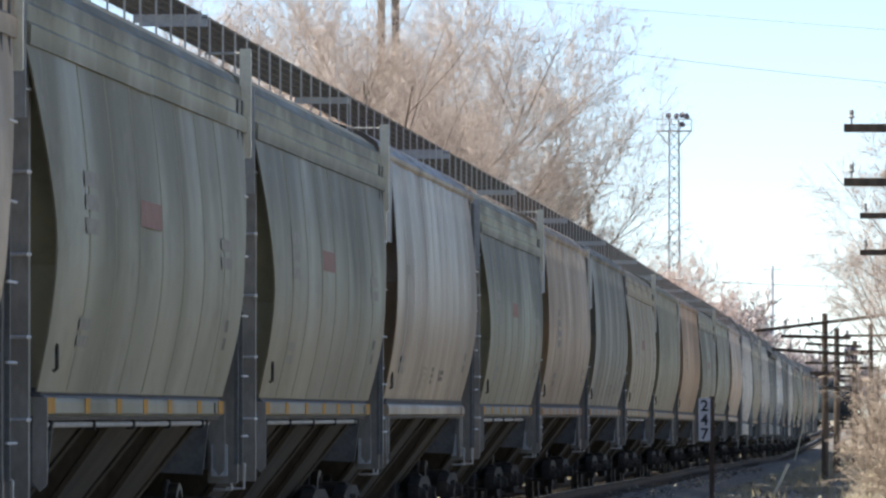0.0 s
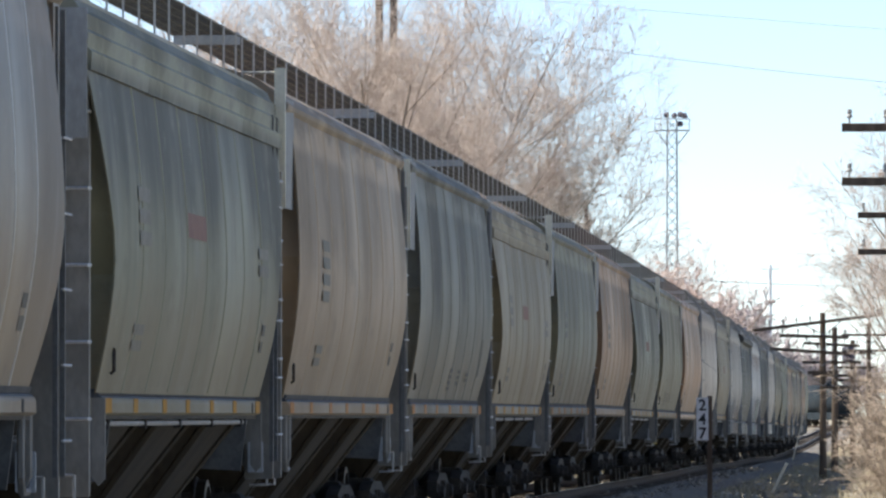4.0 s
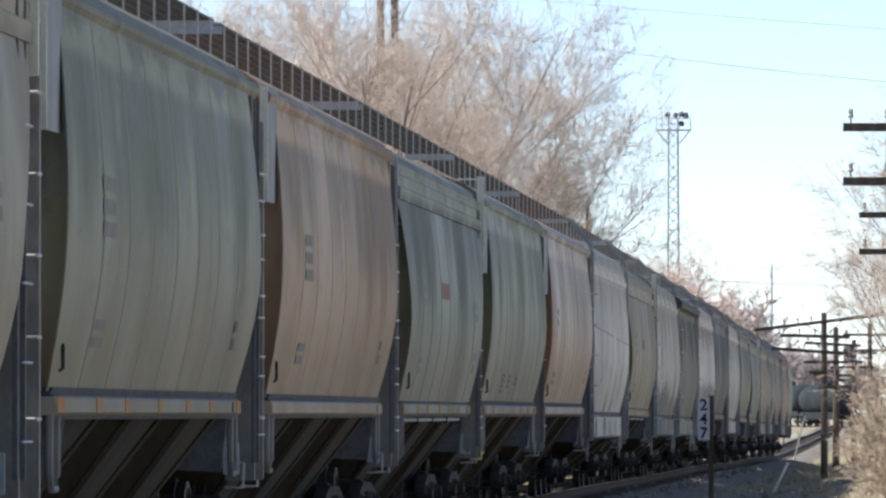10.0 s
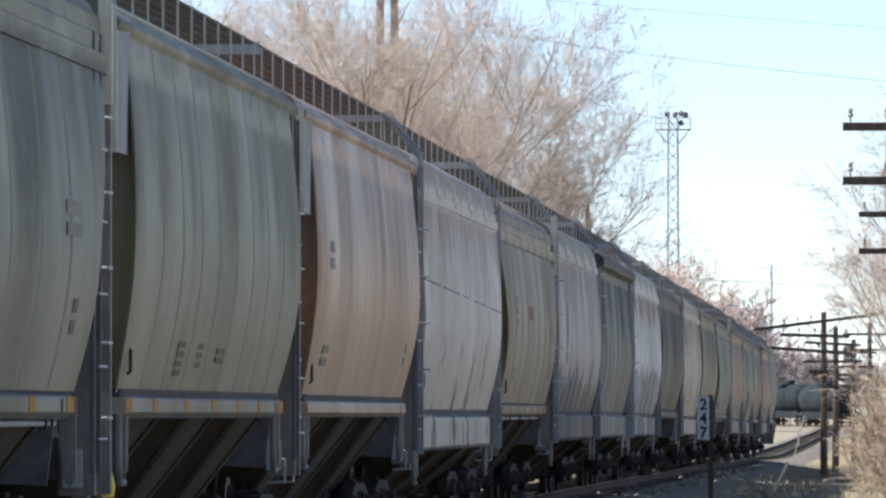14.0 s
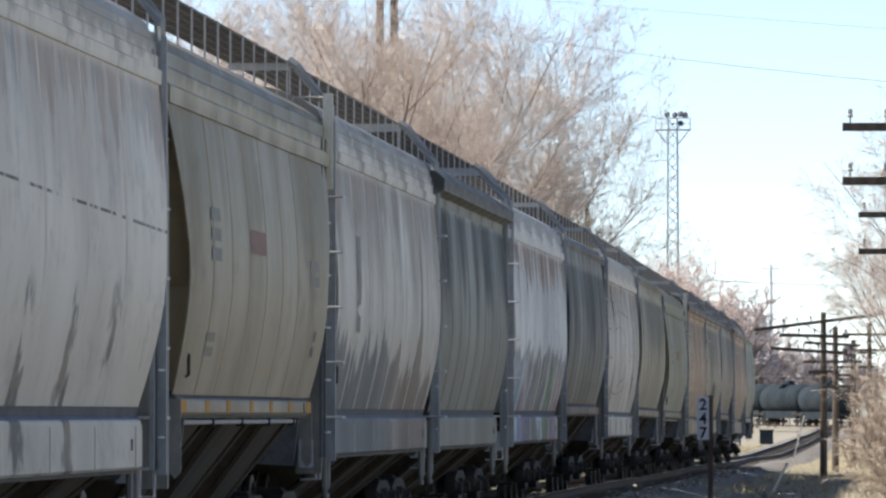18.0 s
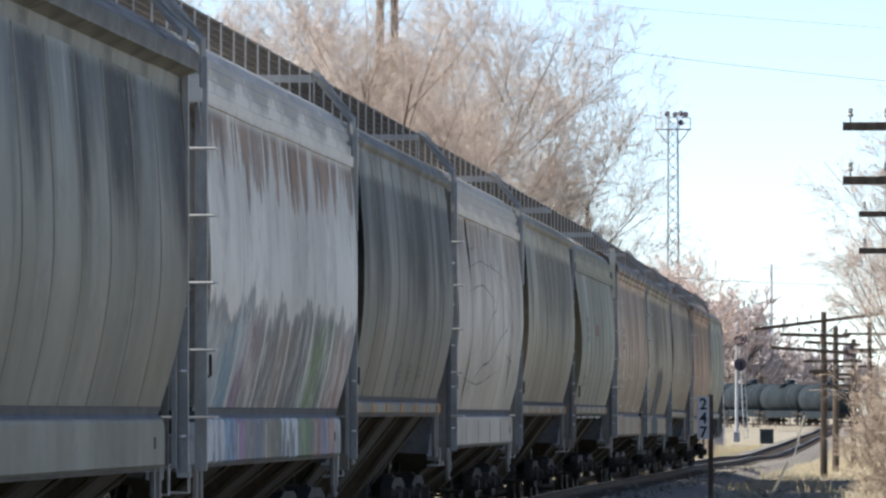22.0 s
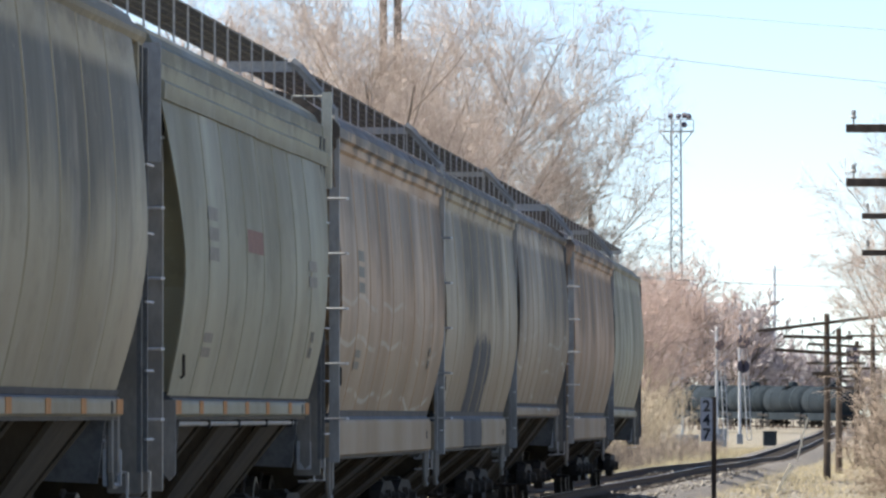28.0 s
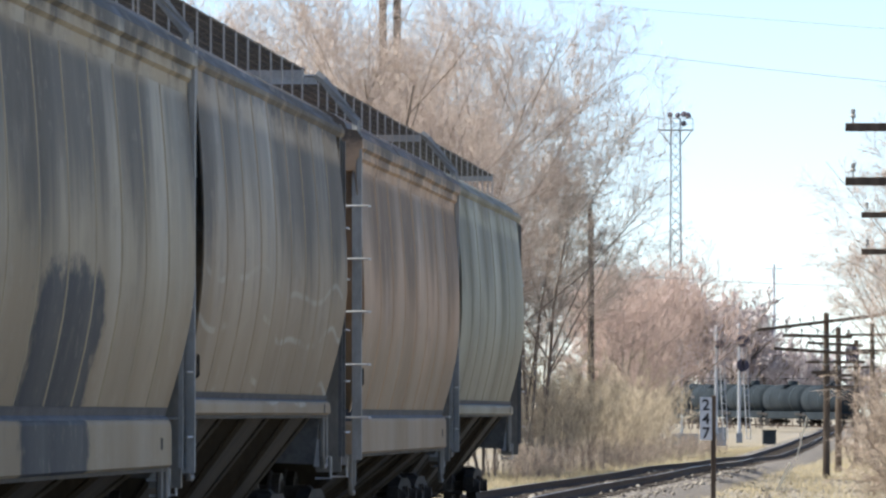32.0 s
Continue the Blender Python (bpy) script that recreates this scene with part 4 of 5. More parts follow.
    if kind == "fascia":
        pipe = part("brake_pipe", shared(("pipe", length), lambda: Geo().tube([(-half + 0.3, -1.47, 1.385), (half - 0.5, -1.47, 1.385)], 0.022, 8)), STANCHION, car, "thin steel pipe under the sill")
        for i in range(5):
            part("pipe_hanger", shared(("hanger",), lambda: Geo().box(-0.05, 0.05, -1.50, -1.44, 1.345, 1.45)), RUN_GEAR, pipe, at=(-half + 0.8 + i * (length - 1.9) / 4, 0, 0))
    # ends
    for e in (-1, 1):
        def sheet():
            g, v = Geo(), []
            for skin_x in (0.0, 0.02):
                for j in range(9):
                    k = j / 8
                    z = lo + (hi - lo) * k
                    u = side_u(z, lo, hi, top) - 0.012
                    x = e * (half + outrun(z, lo, hi, ends) - 0.12 - (0.3 if k < 0.5 else 0.15)) - e * skin_x
                    v += [(x, -u, z), (x, u, z)]
            g.add(v, [(2 * j + o, 2 * j + 1 + o, 2 * j + 3 + o, 2 * j + 2 + o) for j in range(8) for o in (0, 18)])
            return g
        part("end_sheet", shared(("end", kind, length, e), sheet), paint, car)
        # added plate: blocks the bright background between the car ends
        part("end_web", shared(("end_web", kind), lambda: Geo().box(-0.02, 0.02, -1.34, 1.34, 1.0, lo + 0.35, 0.01)), HOPPER, car, "dark plate added under the slope sheet to block the bright gap", at=(e * (half - 0.35), 0, 0))
        part("end_sill", shared(("end_sill",), lambda: Geo().box(-0.12, 0.12, -1.36, 1.36, 0.98, 1.28, 0.03).box(-0.6, 0.6, -1.20, 1.20, 1.26, 1.30)), DARK_STEEL, car, at=(e * (end - 0.62), 0, 0))
        part("coupler", shared(("coupler", e), lambda: coupler_geo(e * 0.62)), RUN_GEAR, car, at=(e * (end - 0.62), 0, 0))
        for side in (-1, 1):
            if kind == "deep":
                bar = part("corner_post", shared(("post", kind), lambda: Geo().box(-0.04, 0.04, -0.05, 0.05, 0.98, eave - 0.04, 0.008)), post, car, at=(e * (half + 0.66), side * 1.63, 0))
            else:
                bar = part("corner_post", shared(("post", kind), lambda: Geo().box(-0.05, 0.05, -0.13, 0.13, 0.86, eave - 0.3, 0.01)), POST_GREY, car, at=(e * (half + 1.12), side * 1.45, 0))
            if e == -1 and side == -1:
                for i in range(5):
                    part("rung", shared(("end_rung", kind), lambda: Geo().tube([(0, 0.34, 0), (-0.10, 0.33, 0), (-0.10, -0.13, 0), (0, -0.14, 0)], 0.014, 6)), GALV, bar, at=(-0.05, 0, 1.42 + i * 0.55))
                part("stile", shared(("end_stile", kind), lambda: Geo().box(-0.02, 0.02, -0.03, 0.03, 1.0, 3.9)), DARK_STEEL, bar, at=(0, 0.30, 0))
            part("end_brace", shared(("brace", e), lambda: Geo().tube([(0, 0, 1.28), (-e * 0.95, 0, 3.1)], 0.035, 5)), DARK_STEEL, car, at=(e * (half + 1.1), side * 0.9, 0))
        if e == 1:
            x0 = half + (0.30 if kind == "deep" else 0.72)
            ladder(car, x0, x0 + (0.36 if kind == "deep" else 0.46), 1.60, 1.02, eave - 0.15, DARK_STEEL if kind != "deep" else post, GALV)
        if kind == "fascia":
            step = Geo().add([(x, y, z) for x in (-0.02, 0.02) for y, z in ((-0.05, s1), (0.05, s1), (0.05, 1.0), (0.0, 0.93), (-0.05, 0.98))], [(4, 3, 2, 1, 0), (5, 6, 7, 8, 9)] + [(i, (i + 1) % 5, (i + 1) % 5 + 5, i + 5) for i in range(5)])
            part("sill_step", shared(("step", kind), lambda: step), POST_GREY, car, "grey plate bracket at the sill's end", at=(e * (half + 0.03), -1.52, 0))
        else:
            low = 0.62 if kind == "deep" else 0.93
            loop = Geo().tube([(0.0, 0, s0 + 0.1), (0.0, 0, low + 0.1), (0.06, 0, low), (0.34, 0, low), (0.40, 0, low + 0.1), (0.40, 0, s0 + 0.1)], 0.028, 6)
            part("sill_step", shared(("step", kind), lambda: loop), POST_GREY, car, "grey bent-bar step", at=(e * (half - 0.03) - 0.2 * (1 + e), -1.51, 0))
        web = [(1.52, s0 + 0.02), (1.20, s0 + 0.02), (1.06, 0.97), (1.46, 0.95)]
        part("gusset_plate", shared(("gusset", kind), lambda: Geo().add([(x, -u, z) for x in (-0.015, 0.015) for u, z in web], [(3, 2, 1, 0), (4, 5, 6, 7)] + [(i, (i + 1) % 4, (i + 1) % 4 + 4, i + 4) for i in range(4)])), DARK_STEEL, car, "bolster web plate", at=(e * (half - 0.8), 0, 0))
        lever = Geo().tube([(0, -1.50, 1.02), (0, -1.50, 0.80), (0, -1.34, 0.80)], 0.014, 6).tube([(0, -1.5, 1.02), (0, -0.3, 1.05)], 0.012, 6)
        part("uncoupling_lever", shared(("lever",), lambda: lever), GALV, car, at=(e * (end - 0.45), 0, 0))
        if e == -1:
            part("grab_iron", shared(("grab",), lambda: Geo().tube([(0, 0, -0.10), (0, -0.028, -0.08), (0, -0.028, 0.08), (0, 0, 0.10)], 0.014, 6)), RUN_GEAR, car, "dark upright grab iron", at=(-half + 0.12, -side_u(1.85, lo, hi, top), 1.85))
        part("bracket", shared(("bracket",), lambda: Geo().box(-0.02, 0.02, -1.50, -1.36, 0.92, 1.20, 0.01)), LIGHT_STEEL, car, at=(e * (end - 0.85), 0, 0))
        if kind == "round" and corner:
            if e == -1:
                plate = part("corner_plate", shared(("corner", e), lambda: Geo().add([(x, -u - o, z) for x, u in ((0.0, 1.585), (0.72, 1.60)) for o in (0.0, 0.02) for z in (3.38, eave + 0.01)], [(0, 1, 3, 2), (4, 6, 7, 5), (0, 4, 5, 1), (2, 3, 7, 6), (0, 2, 6, 4), (1, 5, 7, 3)])), BLUE_STEEL, car, "blue-grey corner plate under the eave", at=(-body, 0, 0))
                part("flange", shared(("flange",), lambda: Geo().box(-0.03, 0.0, -1.605, -1.53, 3.38, eave + 0.03)), post, plate, "pale flange of the corner plate")
            else:
                part("corner_plate", shared(("corner", e), lambda: Geo().box(-0.35, 0.0, -1.60, -1.57, 3.6, eave + 0.01)), paint, car, "sheet-metal corner plate under the eave", at=(body, 0, 0))
        if kind == "fascia" and e == -1:
            part("corner_plate", shared(("fascia_corner",), lambda: Geo().box(-0.02, 0.02, -1.60, -1.28, 3.42, eave + 0.01, 0.004)), BLUE_STEEL, car, "blue-grey corner plate under the roof", at=(-body - 0.03, 0, 0))
        if kind == "fascia" and e == 1:
            tab = part("corner_tab", shared(("tab",), lambda: Geo().box(-0.03, 0.03, -0.08, 0.02, 3.70, 4.66, 0.01)), CREAM, car, "cream sheet-metal tab on the roof corner", at=(body + 0.04, -1.58, 0))
            part("hand_rail", shared(("hrail",), lambda: Geo().tube([(0, 0.02, 4.62), (0, 0.32, 4.62), (0, 0.32, 4.45)], 0.014, 6)), PALE_MARK, tab)
    # roof walk
    z = 4.97
    x1 = min(body + 0.45, 8.0)
    for side in (-1, 1):
        y0, y1 = sorted((side * 0.60, side * 1.20))
        walk_part = part("running_board", shared(("board", round(x1, 2), side), lambda: board_geo(-x1, x1, y0, y1)), GRATING, car, "open steel grating walkway", at=(0, 0, z))
        n = 14
        for i in range(n):
            x = -x1 + 0.25 + (2 * x1 - 0.5) * i / (n - 1) + rng.uniform(-0.04, 0.04)
            foot = eave - 0.03 + 0.44 * math.sqrt(max(0, 1 - (1.20 / 1.55) ** 2))
            part("stanchion", shared(("stanchion", kind, side), lambda: Geo().box(-0.010, 0.010, -0.008, 0.008, foot - 0.03 - z, 0.022)), STANCHION, walk_part, at=(x, side * 1.20, 0))
        for x in (-x1 + 0.05, x1 - 0.05):
            part("end_plate", shared(("wplate", side), lambda: Geo().box(-0.015, 0.015, y0, y1, -0.07, 0.035)), LIGHT_STEEL, walk_part, at=(x, 0, 0))
        if kind == "deep":
            for e in (-1, 1):
                pts = [(0, side * 1.20, 0.03), (0, side * 1.28, -0.03), (0, side * 1.62, -0.46), (0, side * 1.62, -1.1)]
                part("corner_strut", shared(("strut", side, e), lambda: Geo().tube(pts, 0.05, 5)), post, walk_part, at=(e * (half + 0.66), 0, 0))
    part("roof_hatch", shared(("hatch", length), lambda: hatch_geo(length - 1.2)), roof_mat or paint, car, at=(0, 0, eave + 0.36))
    for i in range(4):
        part("hatch_cover", shared(("cover",), lambda: Geo().box(-0.9, 0.9, -0.36, 0.36, 0.0, 0.05, 0.012)), GALV, car, at=(-half * 0.72 + i * half * 0.48, 0, eave + 0.525))
    if rng.random() < 0.6:
        part("hatch_handle", shared(("hh",), lambda: Geo().tube([(-0.18, 0, 0), (-0.18, 0, 0.16), (0.18, 0, 0.16), (0.18, 0, 0)], 0.02, 5)), RED_PAINT, car, at=(x1 - 0.4, -0.8, z + 0.04))
    if flag:
        part("hose_tag", shared(("tag",), lambda: Geo().lathe([(0.0, -0.09), (0.06, -0.085), (0.075, 0.0), (0.05, 0.09), (0.0, 0.10)], "z", 12)), YELLOW_PLASTIC, car, "yellow plastic tag hanging at the end", at=(-half - 0.75, -1.50, 0.92))
    # long dark gouges on the side, each through (along, height) places
    for path in gouges:
        g, v, n = Geo(), [], 18
        for j in range(n):
            k = j / (n - 1) * (len(path) - 1)
            i = min(int(k), len(path) - 2)
            f = (k - i) ** 2 * (3 - 2 * (k - i))
            gx, gz = path[i][0] + (path[i + 1][0] - path[i][0]) * (k - i), path[i][1] + (path[i + 1][1] - path[i][1]) * f + rng.uniform(-0.007, 0.007)
            w = 0.009 * math.sin(math.pi * (j + 0.6) / (n + 0.2)) * rng.uniform(0.5, 1.3)
            for dz in (-w, w):
                v.append((gx, -(side_u(gz + dz, lo, hi, top) + 0.007), gz + dz))
        part("gouge", g.add(v, [(2 * j, 2 * j + 2, 2 * j + 3, 2 * j + 1) for j in range(n - 1)]), DARK_MARK, car, "dark scrape in the paint")
    # faded stencils on the side: (along, height, width, tall, material, rows)
    for sx, sz, sw, sh, mat, rows in stencils:
        for r in range(rows):
            zz = sz - r * sh * 1.5
            g = Geo()
            nx = 4
            v = []
            for j in range(3):
                for i in range(nx):
                    hz = zz + sh * j / 2
                    v.append((sx + sw * i / (nx - 1), -(side_u(hz, lo, hi, top) + (0.016 if rib else 0.010)), hz))
            g.add(v, [(j * nx + i, j * nx + i + 1, (j + 1) * nx + i + 1, (j + 1) * nx + i) for j in range(2) for i in range(nx - 1)])
            part("stencil_mark", g, mat, car)
    for x in (-half + 0.75, half - 0.75):
        SPINNING.extend(build_truck(car, x))
    return car


GREEN = (0.302, 0.296, 0.208)
OLIVE = (0.358, 0.325, 0.218)
SLATE = (0.246, 0.240, 0.188)
TAN = (0.545, 0.330, 0.193)
SAND = (0.470, 0.340, 0.213)
WHITE = (0.70, 0.635, 0.525)
DARK = (0.127, 0.106, 0.079)


def numbers(sx, rows=3):
    """Two faded blocks of lettering on a side, too worn to read."""
    return [(sx, 3.05, 0.8, 0.11, GREY_MARK, rows), (sx + 0.1, 2.05, 0.7, 0.08, GREY_MARK, 2), (5.3, 2.15, 0.26, 0.10, DARK_MARK, 2)]


def logo(rows=1):
    return [(-1.6, 2.86, 1.5, 0.20, RED_MARK, 1), (4.6, 2.82, 0.9, 0.10, GREY_MARK, 2)]


def data_lines(sx):
    return [(sx, 1.98, 0.55, 0.05, DARK_MARK, 4), (sx + 1.5, 1.98, 0.5, 0.05, DARK_MARK, 3), (sx + 3.2, 1.95, 0.7, 0.05, DARK_MARK, 2)]


GOUGES = [
    ((-6.6, 3.30), (-2.5, 3.48), (1.0, 3.42), (5.8, 3.15)), ((-6.2, 3.02), (-2.5, 3.16), (0.8, 2.98)), ((-3.2, 2.25), (0.3, 2.85), (2.8, 3.75)),
    ((-5.2, 1.72), (-1.2, 2.12), (2.8, 2.60), (5.6, 3.35)), ((-6.3, 1.92), (-2.6, 1.84), (1.8, 2.02)), ((3.0, 3.85), (4.2, 3.1), (6.2, 2.5)),
    ((-1.0, 3.9), (-0.3, 3.5), (1.4, 3.2)), ((2.6, 2.3), (4.6, 2.2), (6.2, 1.9)), ((-5.8, 3.8), (-4.6, 3.6), (-3.4, 3.66)),
]
P = car_paint
SHADE = (0.078, 0.080, 0.074)
# middle, type, length, side sheets, paint, label, post, extras
CARS = [
    (39.62, "fascia", 12.55, 8, P("paint_a", mixed(SAND, WHITE, 0.1), 1, 0.3, streaks=0.35), "pale sand-grey covered hopper car with a plated fascia", CREAM, dict()),
    (55.77, "fascia", 12.55, 8, P("paint_b", mixed(GREEN, DARK, 0.18), 2, 0.22, streaks=0.35), "grey-green covered hopper car with yellow reflector squares", BLUE_STEEL, dict(tape=YELLOW, stencils=logo() + numbers(-5.2))),
    (72.27, "fascia", 12.55, 8, P("paint_c", mixed(GREEN, DARK, 0.2), 3, 0.45, SHADE, 0.6), "dark streaked grey-green covered hopper car with yellow reflectors", BLUE_STEEL, dict(tape=YELLOW, stencils=logo() + numbers(-5.0))),
    (88.20, "round", 13.6, 12, P("paint_d", (0.225, 0.168, 0.120), 4, 0.6, (0.121, 0.105, 0.088), 0.35, gloss=0.42), "glossy tan-grey covered hopper car with close-ribbed round sides", CREAM, dict(rib=0.012, stencils=data_lines(-2.0) + numbers(-5.9, 1))),
    (105.37, "fascia", 12.55, 8, P("paint_e", GREEN, 5, 0.5, SHADE, 0.75), "grey-green covered hopper car with dark run-down streaks", BLUE_STEEL, dict(tape=YELLOW, stencils=logo() + numbers(-5.2))),
    (121.50, "round", 13.5, 8, P("paint_f", mixed(SAND, WHITE, 0.12), 6, 0.6, streaks=0.35), "sand-grey round-sided covered hopper car", CREAM, dict(tape=ORANGE, stencils=numbers(-4.6, 4))),
    (138.20, "round", 13.5, 8, P("paint_g", mixed(SLATE, DARK, 0.25), 7, 0.4, SHADE, 0.5), "dark olive-grey round-sided covered hopper car with orange reflectors", CREAM, dict(tape=ORANGE, stencils=data_lines(-0.5) + [(5.1, 1.95, 0.3, 0.5, DARK_MARK, 1)])),
    (154.62, "fascia", 12.55, 8, P("paint_h", mixed(GREEN, SAND, 0.4), 8, 0.35, streaks=0.25), "pale grey-green covered hopper car with a faded red decal", BLUE_STEEL, dict(tape=YELLOW, stencils=logo() + numbers(-5.0))),
    (171.05, "round", 13.6, 8, P("paint_i", mixed(GREEN, OLIVE, 0.5), 9, 0.6, (0.095, 0.105, 0.10), 0.45), "grey-green round-sided covered hopper car dusted with tan dirt", CREAM, dict(tape=ORANGE, stencils=numbers(-5.2))),
    (187.80, "round", 13.7, 8, P("paint_j", mixed(TAN, SAND, 0.5), 10, 0.6), "tan round-sided covered hopper car with worn lettering", CREAM, dict(stencils=numbers(-4.9))),
    (204.22, "fascia", 12.55, 8, P("paint_k", mixed(GREEN, SLATE, 0.3), 11, 0.4, SHADE, 0.65), "streaked grey-green covered hopper car with yellow reflectors", BLUE_STEEL, dict(tape=YELLOW, stencils=logo() + numbers(-5.2))),
    (220.50, "round", 13.5, 9, P("paint_l", mixed(GREEN, OLIVE, 0.35), 12, 0.4), "olive-grey round-sided covered hopper car with orange reflectors", CREAM, dict(tape=ORANGE, stencils=data_lines(-3.2), flag=True)),
    (236.80, "round", 13.5, 12, P("paint_m", TAN, 13, 0.5, (0.110, 0.088, 0.069), 0.45, gloss=0.44), "brown-tan ribbed covered hopper car", CREAM, dict(rib=0.012, stencils=numbers(-5.9, 2))),
    (252.85, "deep", 14.6, 6, P("paint_n", WHITE, 14, 0.25, (0.182, 0.171, 0.154), 0.25, 0.45, "seam", grime=0.5), "white covered hopper car with rust stains and a deep sill", BLUE_STEEL, dict()),
    (269.27, "fascia", 12.55, 8, P("paint_o", mixed(OLIVE, SAND, 0.3), 15, 0.4, streaks=0.3), "olive-tan covered hopper car with yellow reflectors", BLUE_STEEL, dict(tape=YELLOW, stencils=logo() + numbers(-5.1))),
    (285.1, "deep", 14.6, 8, P("paint_p", mixed(WHITE, SLATE, 0.10), 16, 0.3, (0.061, 0.061, 0.058), 0.35, 0.35, "overpaint", grime=0.55), "grey-white covered hopper car with dark painted-over patches", BLUE_STEEL, dict(stencils=[(-5.4, 2.3, 0.5, 1.0, GREY_MARK, 1)])),
    (300.3, "deep", 13.6, 8, P("paint_q", mixed(SLATE, DARK, 0.2), 17, 0.12, (0.022, 0.022, 0.021), 1.0, grime=0.9), "dark sooty covered hopper car with a ledge under the roof", BLUE_STEEL, dict(cornice="ledge")),
    (317.25, "deep", 14.6, 6, P("paint_r", mixed(WHITE, (0.78, 0.78, 0.74), 0.5), 18, 0.1, (0.193, 0.182, 0.165), 0.25, 0.92, "graffiti", grime=0.45), "white covered hopper car with rust runs and coloured graffiti", BLUE_STEEL, dict()),
    (333.30, "round", 13.7, 9, P("paint_s", mixed(DARK, SLATE, 0.55), 19, 0.35, (0.033, 0.034, 0.034), 0.85), "dark grey round-sided covered hopper car with orange reflectors", CREAM, dict(tape=ORANGE, stencils=data_lines(-1.0))),
    (349.25, "deep", 14.0, 6, P("paint_t", mixed(WHITE, SAND, 0.15), 20, 0.3, (0.110, 0.105, 0.094), 0.4, 0.5, grime=0.4), "dented white covered hopper car with dark scrapes", BLUE_STEEL, dict(dents=0.07, gouges=GOUGES)),
    (365.65, "round", 13.7, 8, P("paint_u", mixed(OLIVE, SAND, 0.2), 21, 0.35, (0.050, 0.055, 0.055), 0.7), "olive-grey round-sided covered hopper car with dark stripes", CREAM, dict(tape=ORANGE)),
    (382.57, "fascia", 12.65, 8, P("paint_v", mixed(GREEN, OLIVE, 0.3), 22, 0.2, streaks=0.3), "grey-green covered hopper car with yellow reflectors", BLUE_STEEL, dict(tape=ORANGE, stencils=logo() + numbers(-5.0))),
    (399.1, "deep", 14.7, 9, P("paint_w", mixed(TAN, GREEN, 0.3), 23, 0.8, (0.072, 0.074, 0.072), 0.6, 0.0, "chalk", grime=0.85), "dusty tan covered hopper car with chalk lines and a stepped cornice", BLUE_STEEL, dict(cornice="steps", stencils=numbers(-5.8))),
    (415.15, "deep", 14.6, 9, P("paint_x", mixed(SAND, GREEN, 0.5), 24, 0.75, (0.066, 0.070, 0.070), 0.7, 0.0, "soot", grime=0.85), "grey-tan covered hopper car with a black soot stain", BLUE_STEEL, dict(cornice="steps")),
    (431.05, "round", 13.8, 9, P("paint_y", mixed(SAND, SLATE, 0.4), 25, 0.8, (0.070, 0.074, 0.074), 0.7, 0.0, "chalk", grime=0.85), "dusty grey round-sided covered hopper car with chalk lines", BLUE_STEEL, dict()),
    (448.5, "deep", 14.7, 8, P("paint_z", mixed(TAN, SAND, 0.4), 26, 0.75, (0.08, 0.07, 0.06), 0.55, grime=0.85), "dusty brown covered hopper car with a stepped cornice", BLUE_STEEL, dict(cornice="steps")),
    (464.05, "round", 13.55, 8, P("paint_last", mixed(GREEN, OLIVE, 0.5), 27, 0.35, (0.066, 0.072, 0.069), 0.4), "grey-green round-sided covered hopper car at the train's end", BLUE_STEEL, dict()),
]
for n, (mid, kind, length, sheets, paint, label, post, more) in enumerate(CARS):
    build_car(mid, kind, length, sheets, paint, label, post, seed=100 + n, **more)


# ---- lineside things ----
POLE_WOOD = plain("weathered_pole_wood", (0.075, 0.055, 0.042), (0.15, 0.115, 0.085), 2.5, 0.9, 0, (4, 4, 0.4))
GLASS_PIN = plain("dull_glass_insulator", (0.30, 0.28, 0.25), (0.5, 0.46, 0.40), 9, 0.3)
CABLE = plain("dull_grey_cable", (0.20, 0.20, 0.20), (0.32, 0.32, 0.31), 4, 0.7)
SIGN_WHITE = plain("chalky_white_enamel", (0.60, 0.62, 0.64), (0.74, 0.75, 0.76), 6, 0.6)
SIGN_BLACK = plain("black_enamel", (0.015, 0.015, 0.017), (0.03, 0.03, 0.03), 6, 0.5)
SIGNAL_SILVER = plain("aluminium_paint", (0.42, 0.43, 0.45), (0.56, 0.56, 0.56), 3, 0.5, 0.2)
SIGNAL_BLACK = plain("signal_black", (0.035, 0.031, 0.05), (0.08, 0.072, 0.11), 5, 0.5)
# black lifted towards blue: distance haze put into the tank colour
TANK_BLACK = plain("hazed_black_tank", (0.013, 0.019, 0.024), (0.028, 0.036, 0.042), 0.35, 1.0)
TANK_BAND = plain("grey_tank_band", (0.018, 0.026, 0.031), (0.034, 0.045, 0.051), 0.8, 0.6)
CABINET = plain("grey_cabinet_paint", (0.20, 0.22, 0.24), (0.30, 0.32, 0.34), 1.5, 0.5)
PALE_STICK = plain("pale_wood", (0.66, 0.58, 0.42), (0.80, 0.72, 0.55), 4, 0.7)
# paler and bluer steel: the tower's haze is in its colour
TOWER_STEEL = plain("hazed_tower_steel", (0.32, 0.355, 0.38), (0.46, 0.49, 0.51), 1.0, 0.5, 0.4)


# near-white because the haze before the far pole is painted on it
PALE_POLE = plain("haze_pale_pole", (0.70, 0.73, 0.75), (0.82, 0.84, 0.85), 0.5, 0.8)


